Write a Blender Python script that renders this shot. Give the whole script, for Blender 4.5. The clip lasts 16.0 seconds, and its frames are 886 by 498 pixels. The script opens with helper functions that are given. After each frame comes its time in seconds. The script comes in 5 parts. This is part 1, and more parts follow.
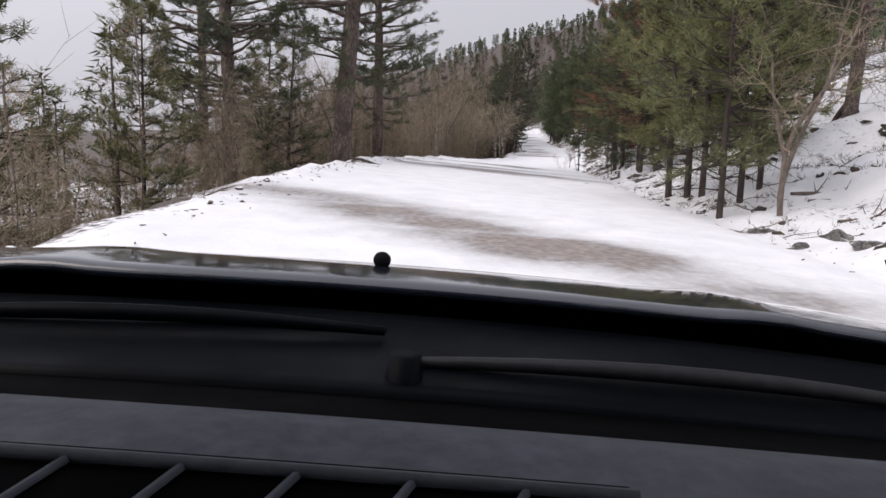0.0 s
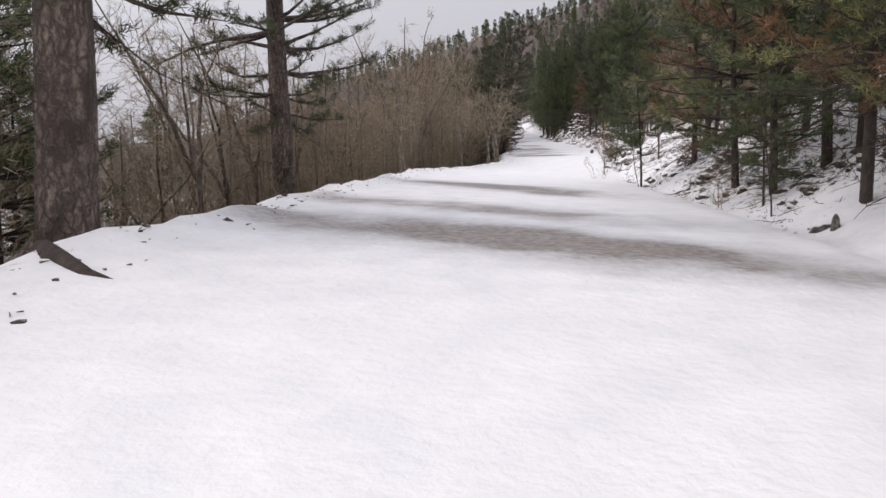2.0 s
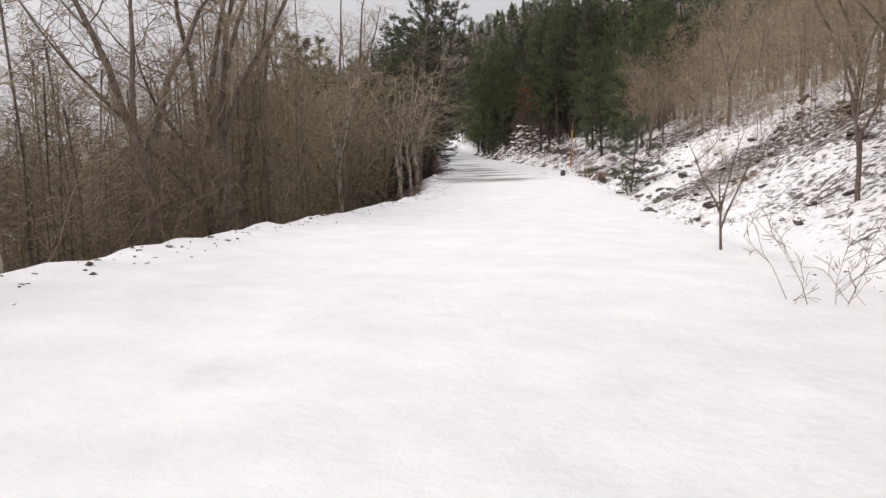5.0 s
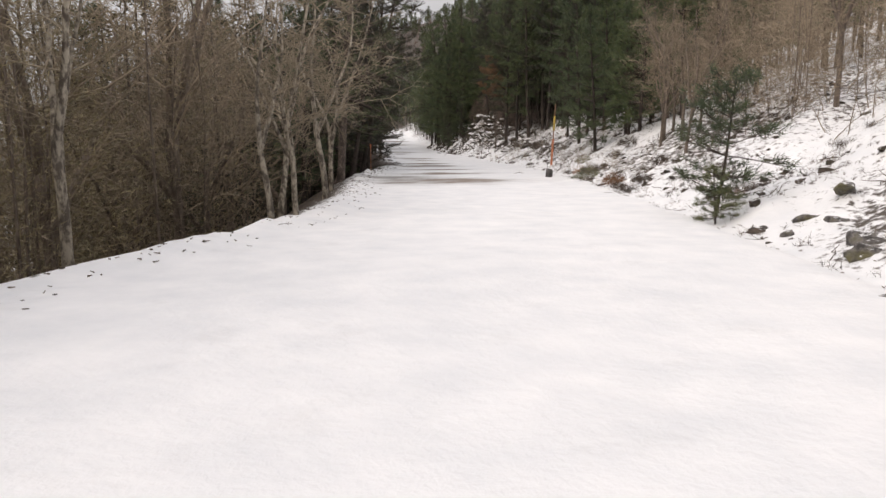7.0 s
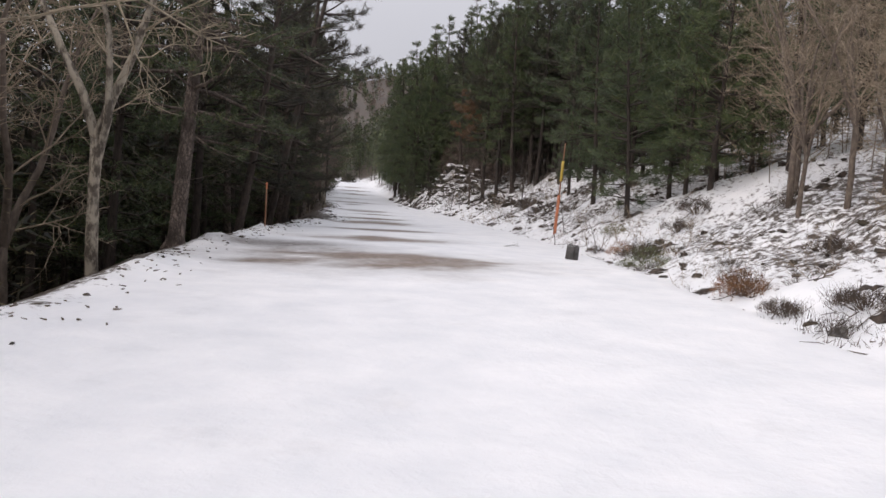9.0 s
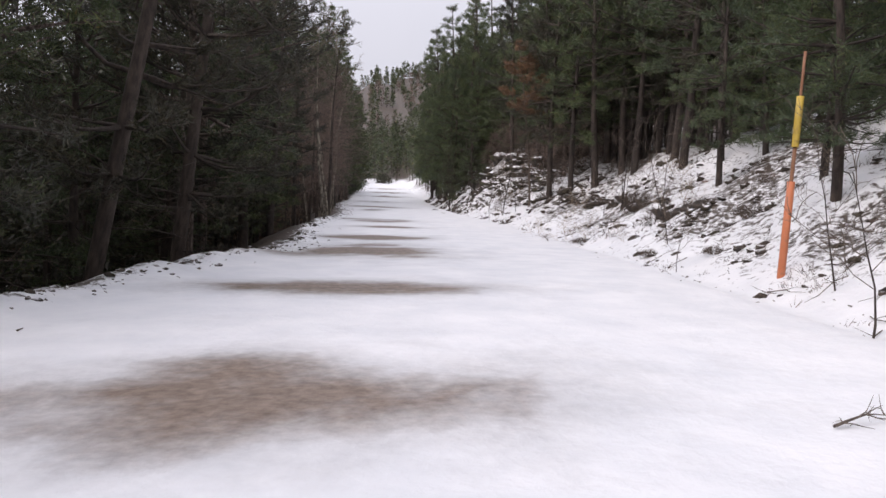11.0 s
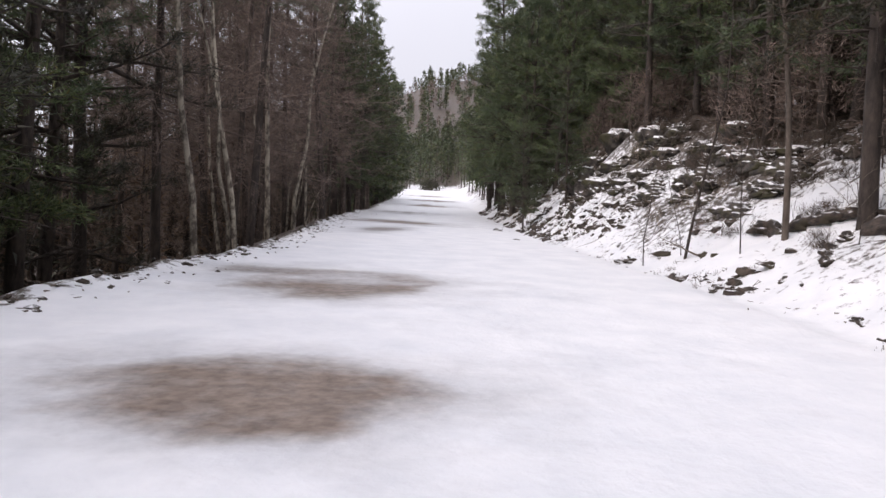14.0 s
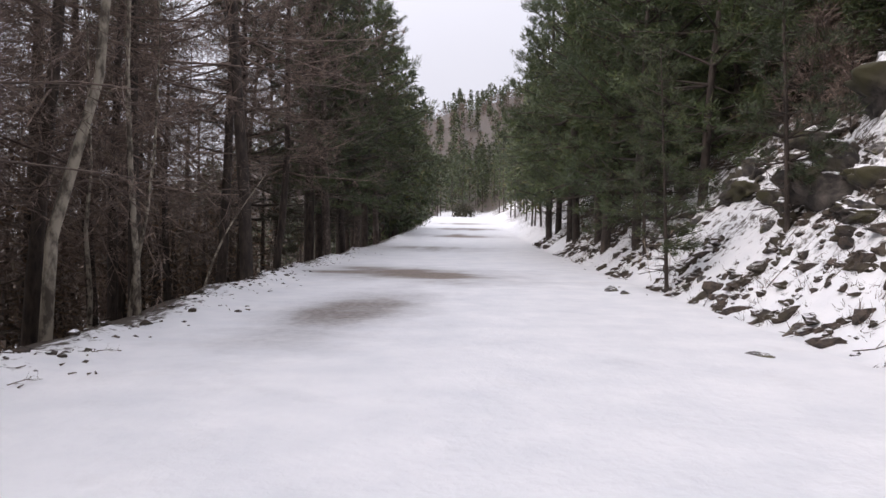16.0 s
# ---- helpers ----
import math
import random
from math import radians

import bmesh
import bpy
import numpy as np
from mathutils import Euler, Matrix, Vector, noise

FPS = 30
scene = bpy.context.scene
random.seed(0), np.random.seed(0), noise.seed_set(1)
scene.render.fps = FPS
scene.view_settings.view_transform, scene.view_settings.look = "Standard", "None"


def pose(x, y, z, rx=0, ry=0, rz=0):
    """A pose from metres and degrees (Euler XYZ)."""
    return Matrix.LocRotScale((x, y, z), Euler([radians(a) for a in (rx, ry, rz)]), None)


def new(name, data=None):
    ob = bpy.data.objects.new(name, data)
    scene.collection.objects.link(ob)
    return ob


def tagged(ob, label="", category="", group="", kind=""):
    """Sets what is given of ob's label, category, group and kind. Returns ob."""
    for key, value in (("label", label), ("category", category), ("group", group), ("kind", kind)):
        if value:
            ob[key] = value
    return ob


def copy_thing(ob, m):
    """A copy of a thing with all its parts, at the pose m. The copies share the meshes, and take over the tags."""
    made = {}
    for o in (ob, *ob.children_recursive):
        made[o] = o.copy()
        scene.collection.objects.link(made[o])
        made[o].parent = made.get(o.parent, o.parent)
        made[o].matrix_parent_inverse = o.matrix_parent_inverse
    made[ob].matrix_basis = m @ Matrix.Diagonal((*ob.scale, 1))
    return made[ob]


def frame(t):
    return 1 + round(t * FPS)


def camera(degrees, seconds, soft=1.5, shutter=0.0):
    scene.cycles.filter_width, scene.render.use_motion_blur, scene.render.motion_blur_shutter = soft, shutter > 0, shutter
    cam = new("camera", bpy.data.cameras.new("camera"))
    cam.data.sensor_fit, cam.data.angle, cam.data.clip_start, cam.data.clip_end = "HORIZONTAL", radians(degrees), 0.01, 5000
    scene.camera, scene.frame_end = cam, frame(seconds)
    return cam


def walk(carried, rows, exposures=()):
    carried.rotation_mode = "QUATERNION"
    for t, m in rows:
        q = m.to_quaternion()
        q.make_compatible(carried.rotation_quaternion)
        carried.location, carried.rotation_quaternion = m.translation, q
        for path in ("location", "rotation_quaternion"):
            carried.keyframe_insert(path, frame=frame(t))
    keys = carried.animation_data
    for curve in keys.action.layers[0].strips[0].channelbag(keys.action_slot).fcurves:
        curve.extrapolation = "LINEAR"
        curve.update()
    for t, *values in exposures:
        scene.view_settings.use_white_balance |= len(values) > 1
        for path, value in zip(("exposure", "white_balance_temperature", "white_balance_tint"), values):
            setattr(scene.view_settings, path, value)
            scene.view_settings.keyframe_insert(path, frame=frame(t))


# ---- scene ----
cam = camera(64.4, 16.0, soft=1.5)
METRES, EYE, TILT, LEAN, TURN = 130.0, 1.3, -9.0, -1.5, 0.0
ROWS = [
    (0.0, 0.0, 0.0, 0.0, 0.0, 0.0, -0.0),
    (0.5, 0.0006, 0.0334, 0.0056, 1.24, 0.63, 0.88),
    (1.0, 0.0015, 0.0669, 0.0113, 0.04, 0.04, 1.78),
    (1.5, 0.0028, 0.1009, 0.0171, 1.53, 0.96, 2.38),
    (2.0, 0.0051, 0.135, 0.0226, -0.84, -0.17, 3.03),
    (2.5, 0.0088, 0.1704, 0.0282, -3.84, -0.73, 3.03),
    (3.0, 0.0132, 0.2039, 0.0328, -5.35, -1.4, 3.73),
    (3.5, 0.0168, 0.2353, 0.0371, -6.76, -2.02, 3.65),
    (4.0, 0.0203, 0.2659, 0.0414, -6.06, 2.37, 4.85),
    (4.5, 0.0237, 0.2955, 0.0452, -5.88, 1.66, 4.54),
    (7.0, 0.0476, 0.4304, 0.0625, -10.29, 0.38, 3.12),
    (7.5, 0.0533, 0.4574, 0.0661, -8.84, 1.94, 2.71),
    (8.0, 0.0599, 0.4841, 0.0697, -7.46, 2.87, 1.55),
    (8.5, 0.0672, 0.5111, 0.0736, -10.51, 4.36, 0.74),
    (9.0, 0.0742, 0.539, 0.0779, -13.28, 4.75, -0.04),
    (11.5, 0.1068, 0.6919, 0.1025, -8.13, 4.91, 1.28),
    (12.0, 0.1116, 0.7226, 0.1073, -7.0, 5.06, 0.88),
    (12.5, 0.1158, 0.7528, 0.1122, -5.61, 5.32, 0.38),
    (13.0, 0.1202, 0.784, 0.1171, -4.68, 5.69, 0.28),
    (13.5, 0.1236, 0.8148, 0.1217, -4.75, 5.69, -0.29),
    (14.0, 0.1272, 0.8472, 0.1274, -5.29, 5.67, -0.5),
    (14.5, 0.1304, 0.8799, 0.1332, -4.88, 7.7, 0.47),
    (15.0, 0.133, 0.9119, 0.1383, -2.69, 8.89, 1.26),
    (15.5, 0.1351, 0.9452, 0.1443, -3.39, 7.67, 0.59),
    (16.0, 0.1361, 0.9768, 0.15, -2.26, 7.93, 0.96),
]
walk(cam, [(t, pose(0, 0, EYE, TILT, LEAN, TURN) @ pose(METRES * x, METRES * y, METRES * z, 90 + pitch, roll, yaw)) for t, x, y, z, yaw, pitch, roll in ROWS],
     [(0.0, 0.0, 6850, 19), (1.0, -0.02, 6850, 19), (2.5, 0.04, 6950, 18), (3.8, 0.05, 6900, 18), (4.6, 0.06, 7150, 17), (7.0, 0.0, 7400, 16), (8.0, -0.05, 7500, 15), (9.2, -0.02, 6850, 18), (11.5, 0.32, 6800, 20), (13.5, 0.42, 6800, 20), (16.0, 0.38, 6800, 20)])


# ---- light: overcast winter day ----
world = bpy.data.worlds.new("overcast_sky")
scene.world = world
world.use_nodes = True
wn, wl = world.node_tree.nodes, world.node_tree.links
sky = wn.new("ShaderNodeTexSky")
sky.sky_type = "NISHITA"
sky.sun_disc = False
sky.sun_elevation, sky.sun_rotation = radians(46), radians(250)
sky.air_density, sky.dust_density, sky.ozone_density = 1.0, 6.0, 1.0
# cloud cover, brighter towards the zenith as an overcast sky is
way = wn.new("ShaderNodeTexCoord")
split = wn.new("ShaderNodeSeparateXYZ")
wl.new(way.outputs["Generated"], split.inputs[0])
rise = wn.new("ShaderNodeMapRange")
rise.inputs["From Min"].default_value, rise.inputs["From Max"].default_value = 0.0, 1.0
rise.inputs["To Min"].default_value, rise.inputs["To Max"].default_value = 0.65, 1.14
wl.new(split.outputs["Z"], rise.inputs["Value"])
cloud = wn.new("ShaderNodeTexNoise")
cloud.inputs["Scale"].default_value, cloud.inputs["Detail"].default_value = 2.2, 4.0
wl.new(way.outputs["Generated"], cloud.inputs["Vector"])
soft = wn.new("ShaderNodeMapRange")
soft.inputs["To Min"].default_value, soft.inputs["To Max"].default_value = 0.9, 1.1
wl.new(cloud.outputs["Fac"], soft.inputs["Value"])
level = wn.new("ShaderNodeMath")
level.operation = "MULTIPLY"
wl.new(rise.outputs["Result"], level.inputs[0])
wl.new(soft.outputs["Result"], level.inputs[1])
aim = wn.new("ShaderNodeVectorMath")
aim.operation = "DOT_PRODUCT"
aim.inputs[1].default_value = (-0.65, -0.24, 0.72)
wl.new(way.outputs["Generated"], aim.inputs[0])
glow = wn.new("ShaderNodeMapRange")
glow.inputs["From Min"].default_value, glow.inputs["From Max"].default_value = -0.5, 1.0
glow.inputs["To Min"].default_value, glow.inputs["To Max"].default_value = 0.82, 1.42
wl.new(aim.outputs["Value"], glow.inputs["Value"])
both = wn.new("ShaderNodeMath")
both.operation = "MULTIPLY"
wl.new(level.outputs[0], both.inputs[0])
wl.new(glow.outputs["Result"], both.inputs[1])
tone = wn.new("ShaderNodeVectorMath")
tone.operation = "SCALE"
tone.inputs[0].default_value = (9.25, 9.95, 10.95)
wl.new(both.outputs[0], tone.inputs["Scale"])
veil = wn.new("ShaderNodeMix")
veil.data_type = "RGBA"
veil.inputs["Factor"].default_value = 0.85
wl.new(sky.outputs["Color"], veil.inputs["A"])
wl.new(tone.outputs["Vector"], veil.inputs["B"])
bg = wn["Background"]
bg.inputs["Strength"].default_value = 0.1
wl.new(veil.outputs["Result"], bg.inputs["Color"])
sun = new("sun", bpy.data.lights.new("sun", "SUN"))
sun.data.energy, sun.data.angle, sun.data.color = 1.0, radians(40), (1.0, 0.95, 0.87)
sun.matrix_world = pose(0, 0, 60, 44, 0, -70)


# ---- materials ----
def material(name, rough=0.8, metal=0.0):
    m = bpy.data.materials.new(name)
    m.use_nodes = True
    b = m.node_tree.nodes["Principled BSDF"]
    b.inputs["Roughness"].default_value, b.inputs["Metallic"].default_value = rough, metal
    return m, m.node_tree.nodes, m.node_tree.links, b


def noise_tex(n, l, scale, detail=4.0, rough=0.55, stretch=None, space="Object"):
    t = n.new("ShaderNodeTexNoise")
    t.inputs["Scale"].default_value, t.inputs["Detail"].default_value, t.inputs["Roughness"].default_value = scale, detail, rough
    c = n.new("ShaderNodeTexCoord")
    if stretch:
        mp = n.new("ShaderNodeMapping")
        mp.inputs["Scale"].default_value = stretch
        l.new(c.outputs[space], mp.inputs["Vector"])
        l.new(mp.outputs["Vector"], t.inputs["Vector"])
    else:
        l.new(c.outputs[space], t.inputs["Vector"])
    return t


def ramp(n, l, source, stops):
    r = n.new("ShaderNodeValToRGB")
    e = r.color_ramp.elements
    while len(e) < len(stops):
        e.new(0.5)
    for k, (p, c) in enumerate(stops):
        e[k].position, e[k].color = p, (*c, 1)
    l.new(source, r.inputs["Fac"])
    return r


def bump(n, l, b, source, strength, distance):
    k = n.new("ShaderNodeBump")
    k.inputs["Strength"].default_value, k.inputs["Distance"].default_value = strength, distance
    l.new(source, k.inputs["Height"])
    l.new(k.outputs["Normal"], b.inputs["Normal"])


def mixed(n, l, fac, a, b, mode="MIX"):
    m = n.new("ShaderNodeMix")
    m.data_type, m.blend_type = "RGBA", mode
    if isinstance(fac, float):
        m.inputs["Factor"].default_value = fac
    else:
        l.new(fac, m.inputs["Factor"])
    for key, v in (("A", a), ("B", b)):
        if isinstance(v, tuple):
            m.inputs[key].default_value = (*v, 1)
        else:
            l.new(v, m.inputs[key])
    return m.outputs["Result"]


def grained(name, dark, light, scale, rough=0.85, stretch=None, big=0.6, relief=0.5, depth=0.02, lo=0.35, hi=0.68, vary=0.0):
    m, n, l, b = material(name, rough)
    fine = noise_tex(n, l, scale, 6, 0.65, stretch)
    col = ramp(n, l, fine.outputs["Fac"], [(lo, dark), (hi, light)]).outputs["Color"]
    wide = noise_tex(n, l, big, 2, 0.5)
    shade = ramp(n, l, wide.outputs["Fac"], [(0.3, (0.7, 0.7, 0.7)), (0.7, (1.2, 1.2, 1.2))]).outputs["Color"]
    col = mixed(n, l, 1.0, col, shade, "MULTIPLY")
    if vary:
        info = n.new("ShaderNodeObjectInfo")
        one = ramp(n, l, info.outputs["Random"], [(0.0, (1 - vary, 1 - vary, 1 - vary)), (1.0, (1 + vary, 1 + vary, 1 + vary))]).outputs["Color"]
        col = mixed(n, l, 1.0, col, one, "MULTIPLY")
    l.new(col, b.inputs["Base Color"])
    bump(n, l, b, fine.outputs["Fac"], relief, depth)
    return m


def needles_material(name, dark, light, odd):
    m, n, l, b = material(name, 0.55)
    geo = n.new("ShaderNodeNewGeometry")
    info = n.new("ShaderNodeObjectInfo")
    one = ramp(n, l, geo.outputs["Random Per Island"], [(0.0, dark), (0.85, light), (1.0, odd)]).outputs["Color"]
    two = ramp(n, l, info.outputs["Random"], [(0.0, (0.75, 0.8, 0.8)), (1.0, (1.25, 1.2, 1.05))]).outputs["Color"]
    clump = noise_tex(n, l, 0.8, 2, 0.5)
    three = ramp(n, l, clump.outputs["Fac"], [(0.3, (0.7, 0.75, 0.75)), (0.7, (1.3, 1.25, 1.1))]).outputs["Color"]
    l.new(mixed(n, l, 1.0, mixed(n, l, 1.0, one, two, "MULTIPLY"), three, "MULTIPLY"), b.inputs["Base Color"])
    return m


def plated_bark(name):
    """Old pine bark: pale scaly plates between dark cracks."""
    m, n, l, b = material(name, 0.9)
    co = n.new("ShaderNodeTexCoord")
    mp = n.new("ShaderNodeMapping")
    mp.inputs["Scale"].default_value = (1, 1, 0.34)
    l.new(co.outputs["Object"], mp.inputs["Vector"])
    warp = noise_tex(n, l, 4, 4, 0.6)
    off = n.new("ShaderNodeVectorMath")
    off.operation = "MULTIPLY_ADD"
    l.new(warp.outputs["Color"], off.inputs[0])
    off.inputs[1].default_value = (0.3, 0.3, 0.3)
    l.new(mp.outputs["Vector"], off.inputs[2])
    cell = n.new("ShaderNodeTexVoronoi")
    cell.feature = "DISTANCE_TO_EDGE"
    cell.inputs["Scale"].default_value = 9
    l.new(off.outputs[0], cell.inputs["Vector"])
    fine = noise_tex(n, l, 26, 5, 0.65, (1, 1, 0.5))
    patch = noise_tex(n, l, 2.6, 3, 0.6, (1, 1, 0.6))
    plate = ramp(n, l, fine.outputs["Fac"], [(0.3, (0.11, 0.082, 0.068)), (0.7, (0.36, 0.285, 0.24))]).outputs["Color"]
    plate = mixed(n, l, ramp(n, l, patch.outputs["Fac"], [(0.42, (0, 0, 0)), (0.6, (1, 1, 1))]).outputs["Color"], plate, (0.1, 0.076, 0.064))
    crack = ramp(n, l, cell.outputs["Distance"], [(0.0, (0.25, 0.25, 0.25)), (0.3, (1, 1, 1))]).outputs["Color"]
    l.new(mixed(n, l, crack, (0.045, 0.034, 0.028), plate), b.inputs["Base Color"])
    bump(n, l, b, crack, 0.9, 0.04)
    return m


BARK_PINE = plated_bark("plated_pine_bark")
BARK_DARK = grained("dark_bark", (0.022, 0.016, 0.013), (0.08, 0.059, 0.047), 11, stretch=(1, 1, 0.3), relief=0.8, depth=0.03, vary=0.2)
BARK_PALE = grained("pale_bark", (0.085, 0.068, 0.052), (0.36, 0.315, 0.25), 7, stretch=(1, 1, 0.5), lo=0.43, hi=0.57, relief=0.5, depth=0.015, vary=0.15)
BARK_GREY = grained("grey_brown_bark", (0.075, 0.056, 0.044), (0.2, 0.158, 0.126), 10, stretch=(1, 1, 0.4), relief=0.5, depth=0.01, vary=0.2)
TWIG = grained("brown_twigs", (0.18, 0.141, 0.101), (0.4, 0.318, 0.23), 6, relief=0.2, depth=0.005, vary=0.2)
NEEDLE = needles_material("pine_needles", (0.025, 0.037, 0.019), (0.078, 0.104, 0.044), (0.12, 0.1, 0.042))
NEEDLE_GREEN = needles_material("green_pine_needles", (0.029, 0.045, 0.021), (0.086, 0.121, 0.05), (0.14, 0.125, 0.052))
NEEDLE_YOUNG = needles_material("young_pine_needles", (0.06, 0.07, 0.033), (0.17, 0.182, 0.08), (0.23, 0.18, 0.085))
# pine needle colour lowered to paint in the shade within the stands
NEEDLE_SHADED = needles_material("shaded_pine_needles", (0.013, 0.013, 0.008), (0.034, 0.034, 0.016), (0.07, 0.05, 0.027))
NEEDLE_BROWN = needles_material("dead_pine_needles", (0.034, 0.023, 0.016), (0.115, 0.073, 0.05), (0.16, 0.1, 0.06))
LEAF_RUST = needles_material("withered_leaves", (0.10, 0.045, 0.022), (0.27, 0.12, 0.055), (0.34, 0.19, 0.1))
TWIG_PALE = grained("pale_twigs", (0.19, 0.15, 0.105), (0.42, 0.35, 0.25), 6, relief=0.2, depth=0.005, vary=0.2)
LEAF_BROWN = needles_material("brown_clinging_leaves", (0.115, 0.092, 0.054), (0.3, 0.24, 0.145), (0.34, 0.28, 0.17))
TWIG_DRY = grained("dry_pine_twigs", (0.085, 0.06, 0.048), (0.27, 0.2, 0.165), 6, relief=0.2, depth=0.005, vary=0.25)
HEATHER = grained("dark_heather", (0.035, 0.027, 0.022), (0.13, 0.095, 0.07), 8, relief=0.3, depth=0.01, vary=0.2)
WOOD_DEAD = grained("dead_wood", (0.06, 0.045, 0.034), (0.21, 0.165, 0.13), 12, relief=0.6, depth=0.01, vary=0.2)


def snow_ground():
    """Snow with bare gravel, earth and heather showing where the point layers say so."""
    m, n, l, b = material("snow_ground", 0.6)
    fine = noise_tex(n, l, 9, 6, 0.6)
    mid = noise_tex(n, l, 1.3, 4, 0.6)
    white = ramp(n, l, mid.outputs["Fac"], [(0.25, (0.74, 0.76, 0.79)), (0.7, (0.88, 0.885, 0.9))]).outputs["Color"]
    grit = ramp(n, l, fine.outputs["Fac"], [(0.3, (0.135, 0.1, 0.079)), (0.7, (0.31, 0.24, 0.195))]).outputs["Color"]
    slush = ramp(n, l, fine.outputs["Fac"], [(0.35, (0.2, 0.19, 0.187)), (0.72, (0.46, 0.45, 0.447))]).outputs["Color"]
    litter = ramp(n, l, noise_tex(n, l, 14, 5, 0.7).outputs["Fac"], [(0.32, (0.022, 0.017, 0.014)), (0.7, (0.115, 0.085, 0.062))]).outputs["Color"]

    def layer(name, soft, scale, weight):
        a = n.new("ShaderNodeAttribute")
        a.attribute_name = name
        tex = noise_tex(n, l, scale, 7, 0.68)
        s = n.new("ShaderNodeMath")
        s.operation = "MULTIPLY_ADD"
        l.new(tex.outputs["Fac"], s.inputs[0])
        s.inputs[1].default_value = weight
        l.new(a.outputs["Fac"], s.inputs[2])
        r = n.new("ShaderNodeMapRange")
        r.inputs["From Min"].default_value, r.inputs["From Max"].default_value = 0.5 + weight / 2 - soft, 0.5 + weight / 2 + soft
        l.new(s.outputs[0], r.inputs["Value"])
        return r.outputs["Result"]

    gravel, slushy, litt = layer("gravel", 0.3, 2.2, 0.8), layer("slush", 0.45, 1.2, 0.7), layer("litter", 0.08, 5.5, 1.5)
    col = mixed(n, l, slushy, white, slush)
    col = mixed(n, l, gravel, col, grit)
    col = mixed(n, l, litt, col, litter)
    l.new(col, b.inputs["Base Color"])
    add = n.new("ShaderNodeMath")
    add.operation = "MULTIPLY_ADD"
    l.new(litt, add.inputs[0])
    add.inputs[1].default_value = -0.6
    l.new(fine.outputs["Fac"], add.inputs[2])
    bump(n, l, b, add.outputs[0], 0.35, 0.05)
    return m


SNOW = snow_ground()


def snow_capped(name, dark, light, moss, hold):
    """Stone or turf whose upward faces hold snow."""
    m, n, l, b = material(name, 0.8)
    fine = noise_tex(n, l, 6, 6, 0.65)
    col = ramp(n, l, fine.outputs["Fac"], [(0.41, dark), (0.62, light)]).outputs["Color"]
    green = ramp(n, l, noise_tex(n, l, 1.7, 3, 0.6).outputs["Fac"], [(0.48, (0, 0, 0)), (0.62, (1, 1, 1))]).outputs["Color"]
    col = mixed(n, l, green, col, moss)
    geo = n.new("ShaderNodeNewGeometry")
    sep = n.new("ShaderNodeSeparateXYZ")
    l.new(geo.outputs["Normal"], sep.inputs[0])
    add = n.new("ShaderNodeMath")
    add.operation = "MULTIPLY_ADD"
    l.new(noise_tex(n, l, 4.5, 6, 0.75).outputs["Fac"], add.inputs[0])
    add.inputs[1].default_value = 0.9
    l.new(sep.outputs["Z"], add.inputs[2])
    cap = n.new("ShaderNodeMapRange")
    cap.inputs["From Min"].default_value, cap.inputs["From Max"].default_value = hold, hold + 0.12
    l.new(add.outputs[0], cap.inputs["Value"])
    l.new(mixed(n, l, cap.outputs["Result"], col, (0.86, 0.87, 0.89)), b.inputs["Base Color"])
    bump(n, l, b, fine.outputs["Fac"], 0.7, 0.04)
    return m


ROCK_SNOWY = snow_capped("snow_capped_rock", (0.045, 0.041, 0.039), (0.19, 0.178, 0.17), (0.10, 0.09, 0.045), 1.36)
# mossy rock; the shadow over the outcrop is also put into its dark tone
ROCK_MOSSY = snow_capped("mossy_rock", (0.016, 0.013, 0.011), (0.095, 0.08, 0.068), (0.05, 0.045, 0.018), 1.25)
TURF_SNOWY = snow_capped("snow_capped_turf", (0.022, 0.017, 0.014), (0.085, 0.062, 0.047), (0.05, 0.04, 0.024), 1.33)
PINE_RUST = needles_material("dying_pine_needles", (0.085, 0.05, 0.03), (0.25, 0.118, 0.062), (0.14, 0.11, 0.05))


# ---- the lie of the land: a forest road, a drop on one side, a bank on the other ----
ROAD_Y = [-40, 0, 9, 18, 27, 35, 44, 56, 64, 71, 80, 91, 103, 112, 120, 128, 140, 165, 200, 235, 3000]
ROAD_X = [0.0, 0.0, 0.2, 0.66, 1.7, 2.64, 3.95, 6.15, 7.9, 9.7, 11.75, 13.9, 15.65, 16.6, 17.3, 17.8, 18.6, 20.4, 22.9, 25.4, 220]
ROAD_Z = [0.0, 0.0, 0.1, 0.17, 0.12, -0.02, -0.25, -0.56, -0.69, -0.71, -0.65, -0.55, -0.5, -0.44, -0.33, -0.14, 0.0, 0.5, 2.0, 4.2, 60.0]
CAMBER_Y = [-40, 8, 20, 50, 70, 3000]
CAMBER = [0.03, 0.04, 0.06, 0.06, 0.0, 0.0]
BANK_Y = [-40, 0, 20, 34, 44, 62, 80, 96, 112, 124, 132, 140, 160, 250, 400]
BANK_S = [0.25, 0.25, 0.3, 0.5, 0.62, 0.45, 0.45, 0.5, 0.55, 0.65, 0.95, 1.15, 1.0, 0.6, 0.4]
LIP_Y = [-40, 112, 124, 134, 150, 172, 3000]  # how far from its foot the bank levels off
LIPS = [8.0, 8.0, 5.6, 5.0, 5.4, 8.0, 8.0]
SIDE_Y = [-40, 60, 120, 140, 3000]
SIDES = [4.5, 4.5, 4.7, 3.9, 3.9]
EDGE_Y = [-40, 0, 9, 15, 23, 35, 44, 54, 65, 70, 74, 80, 86, 93, 99, 104, 107, 118, 127, 132, 139, 150, 170, 3000]
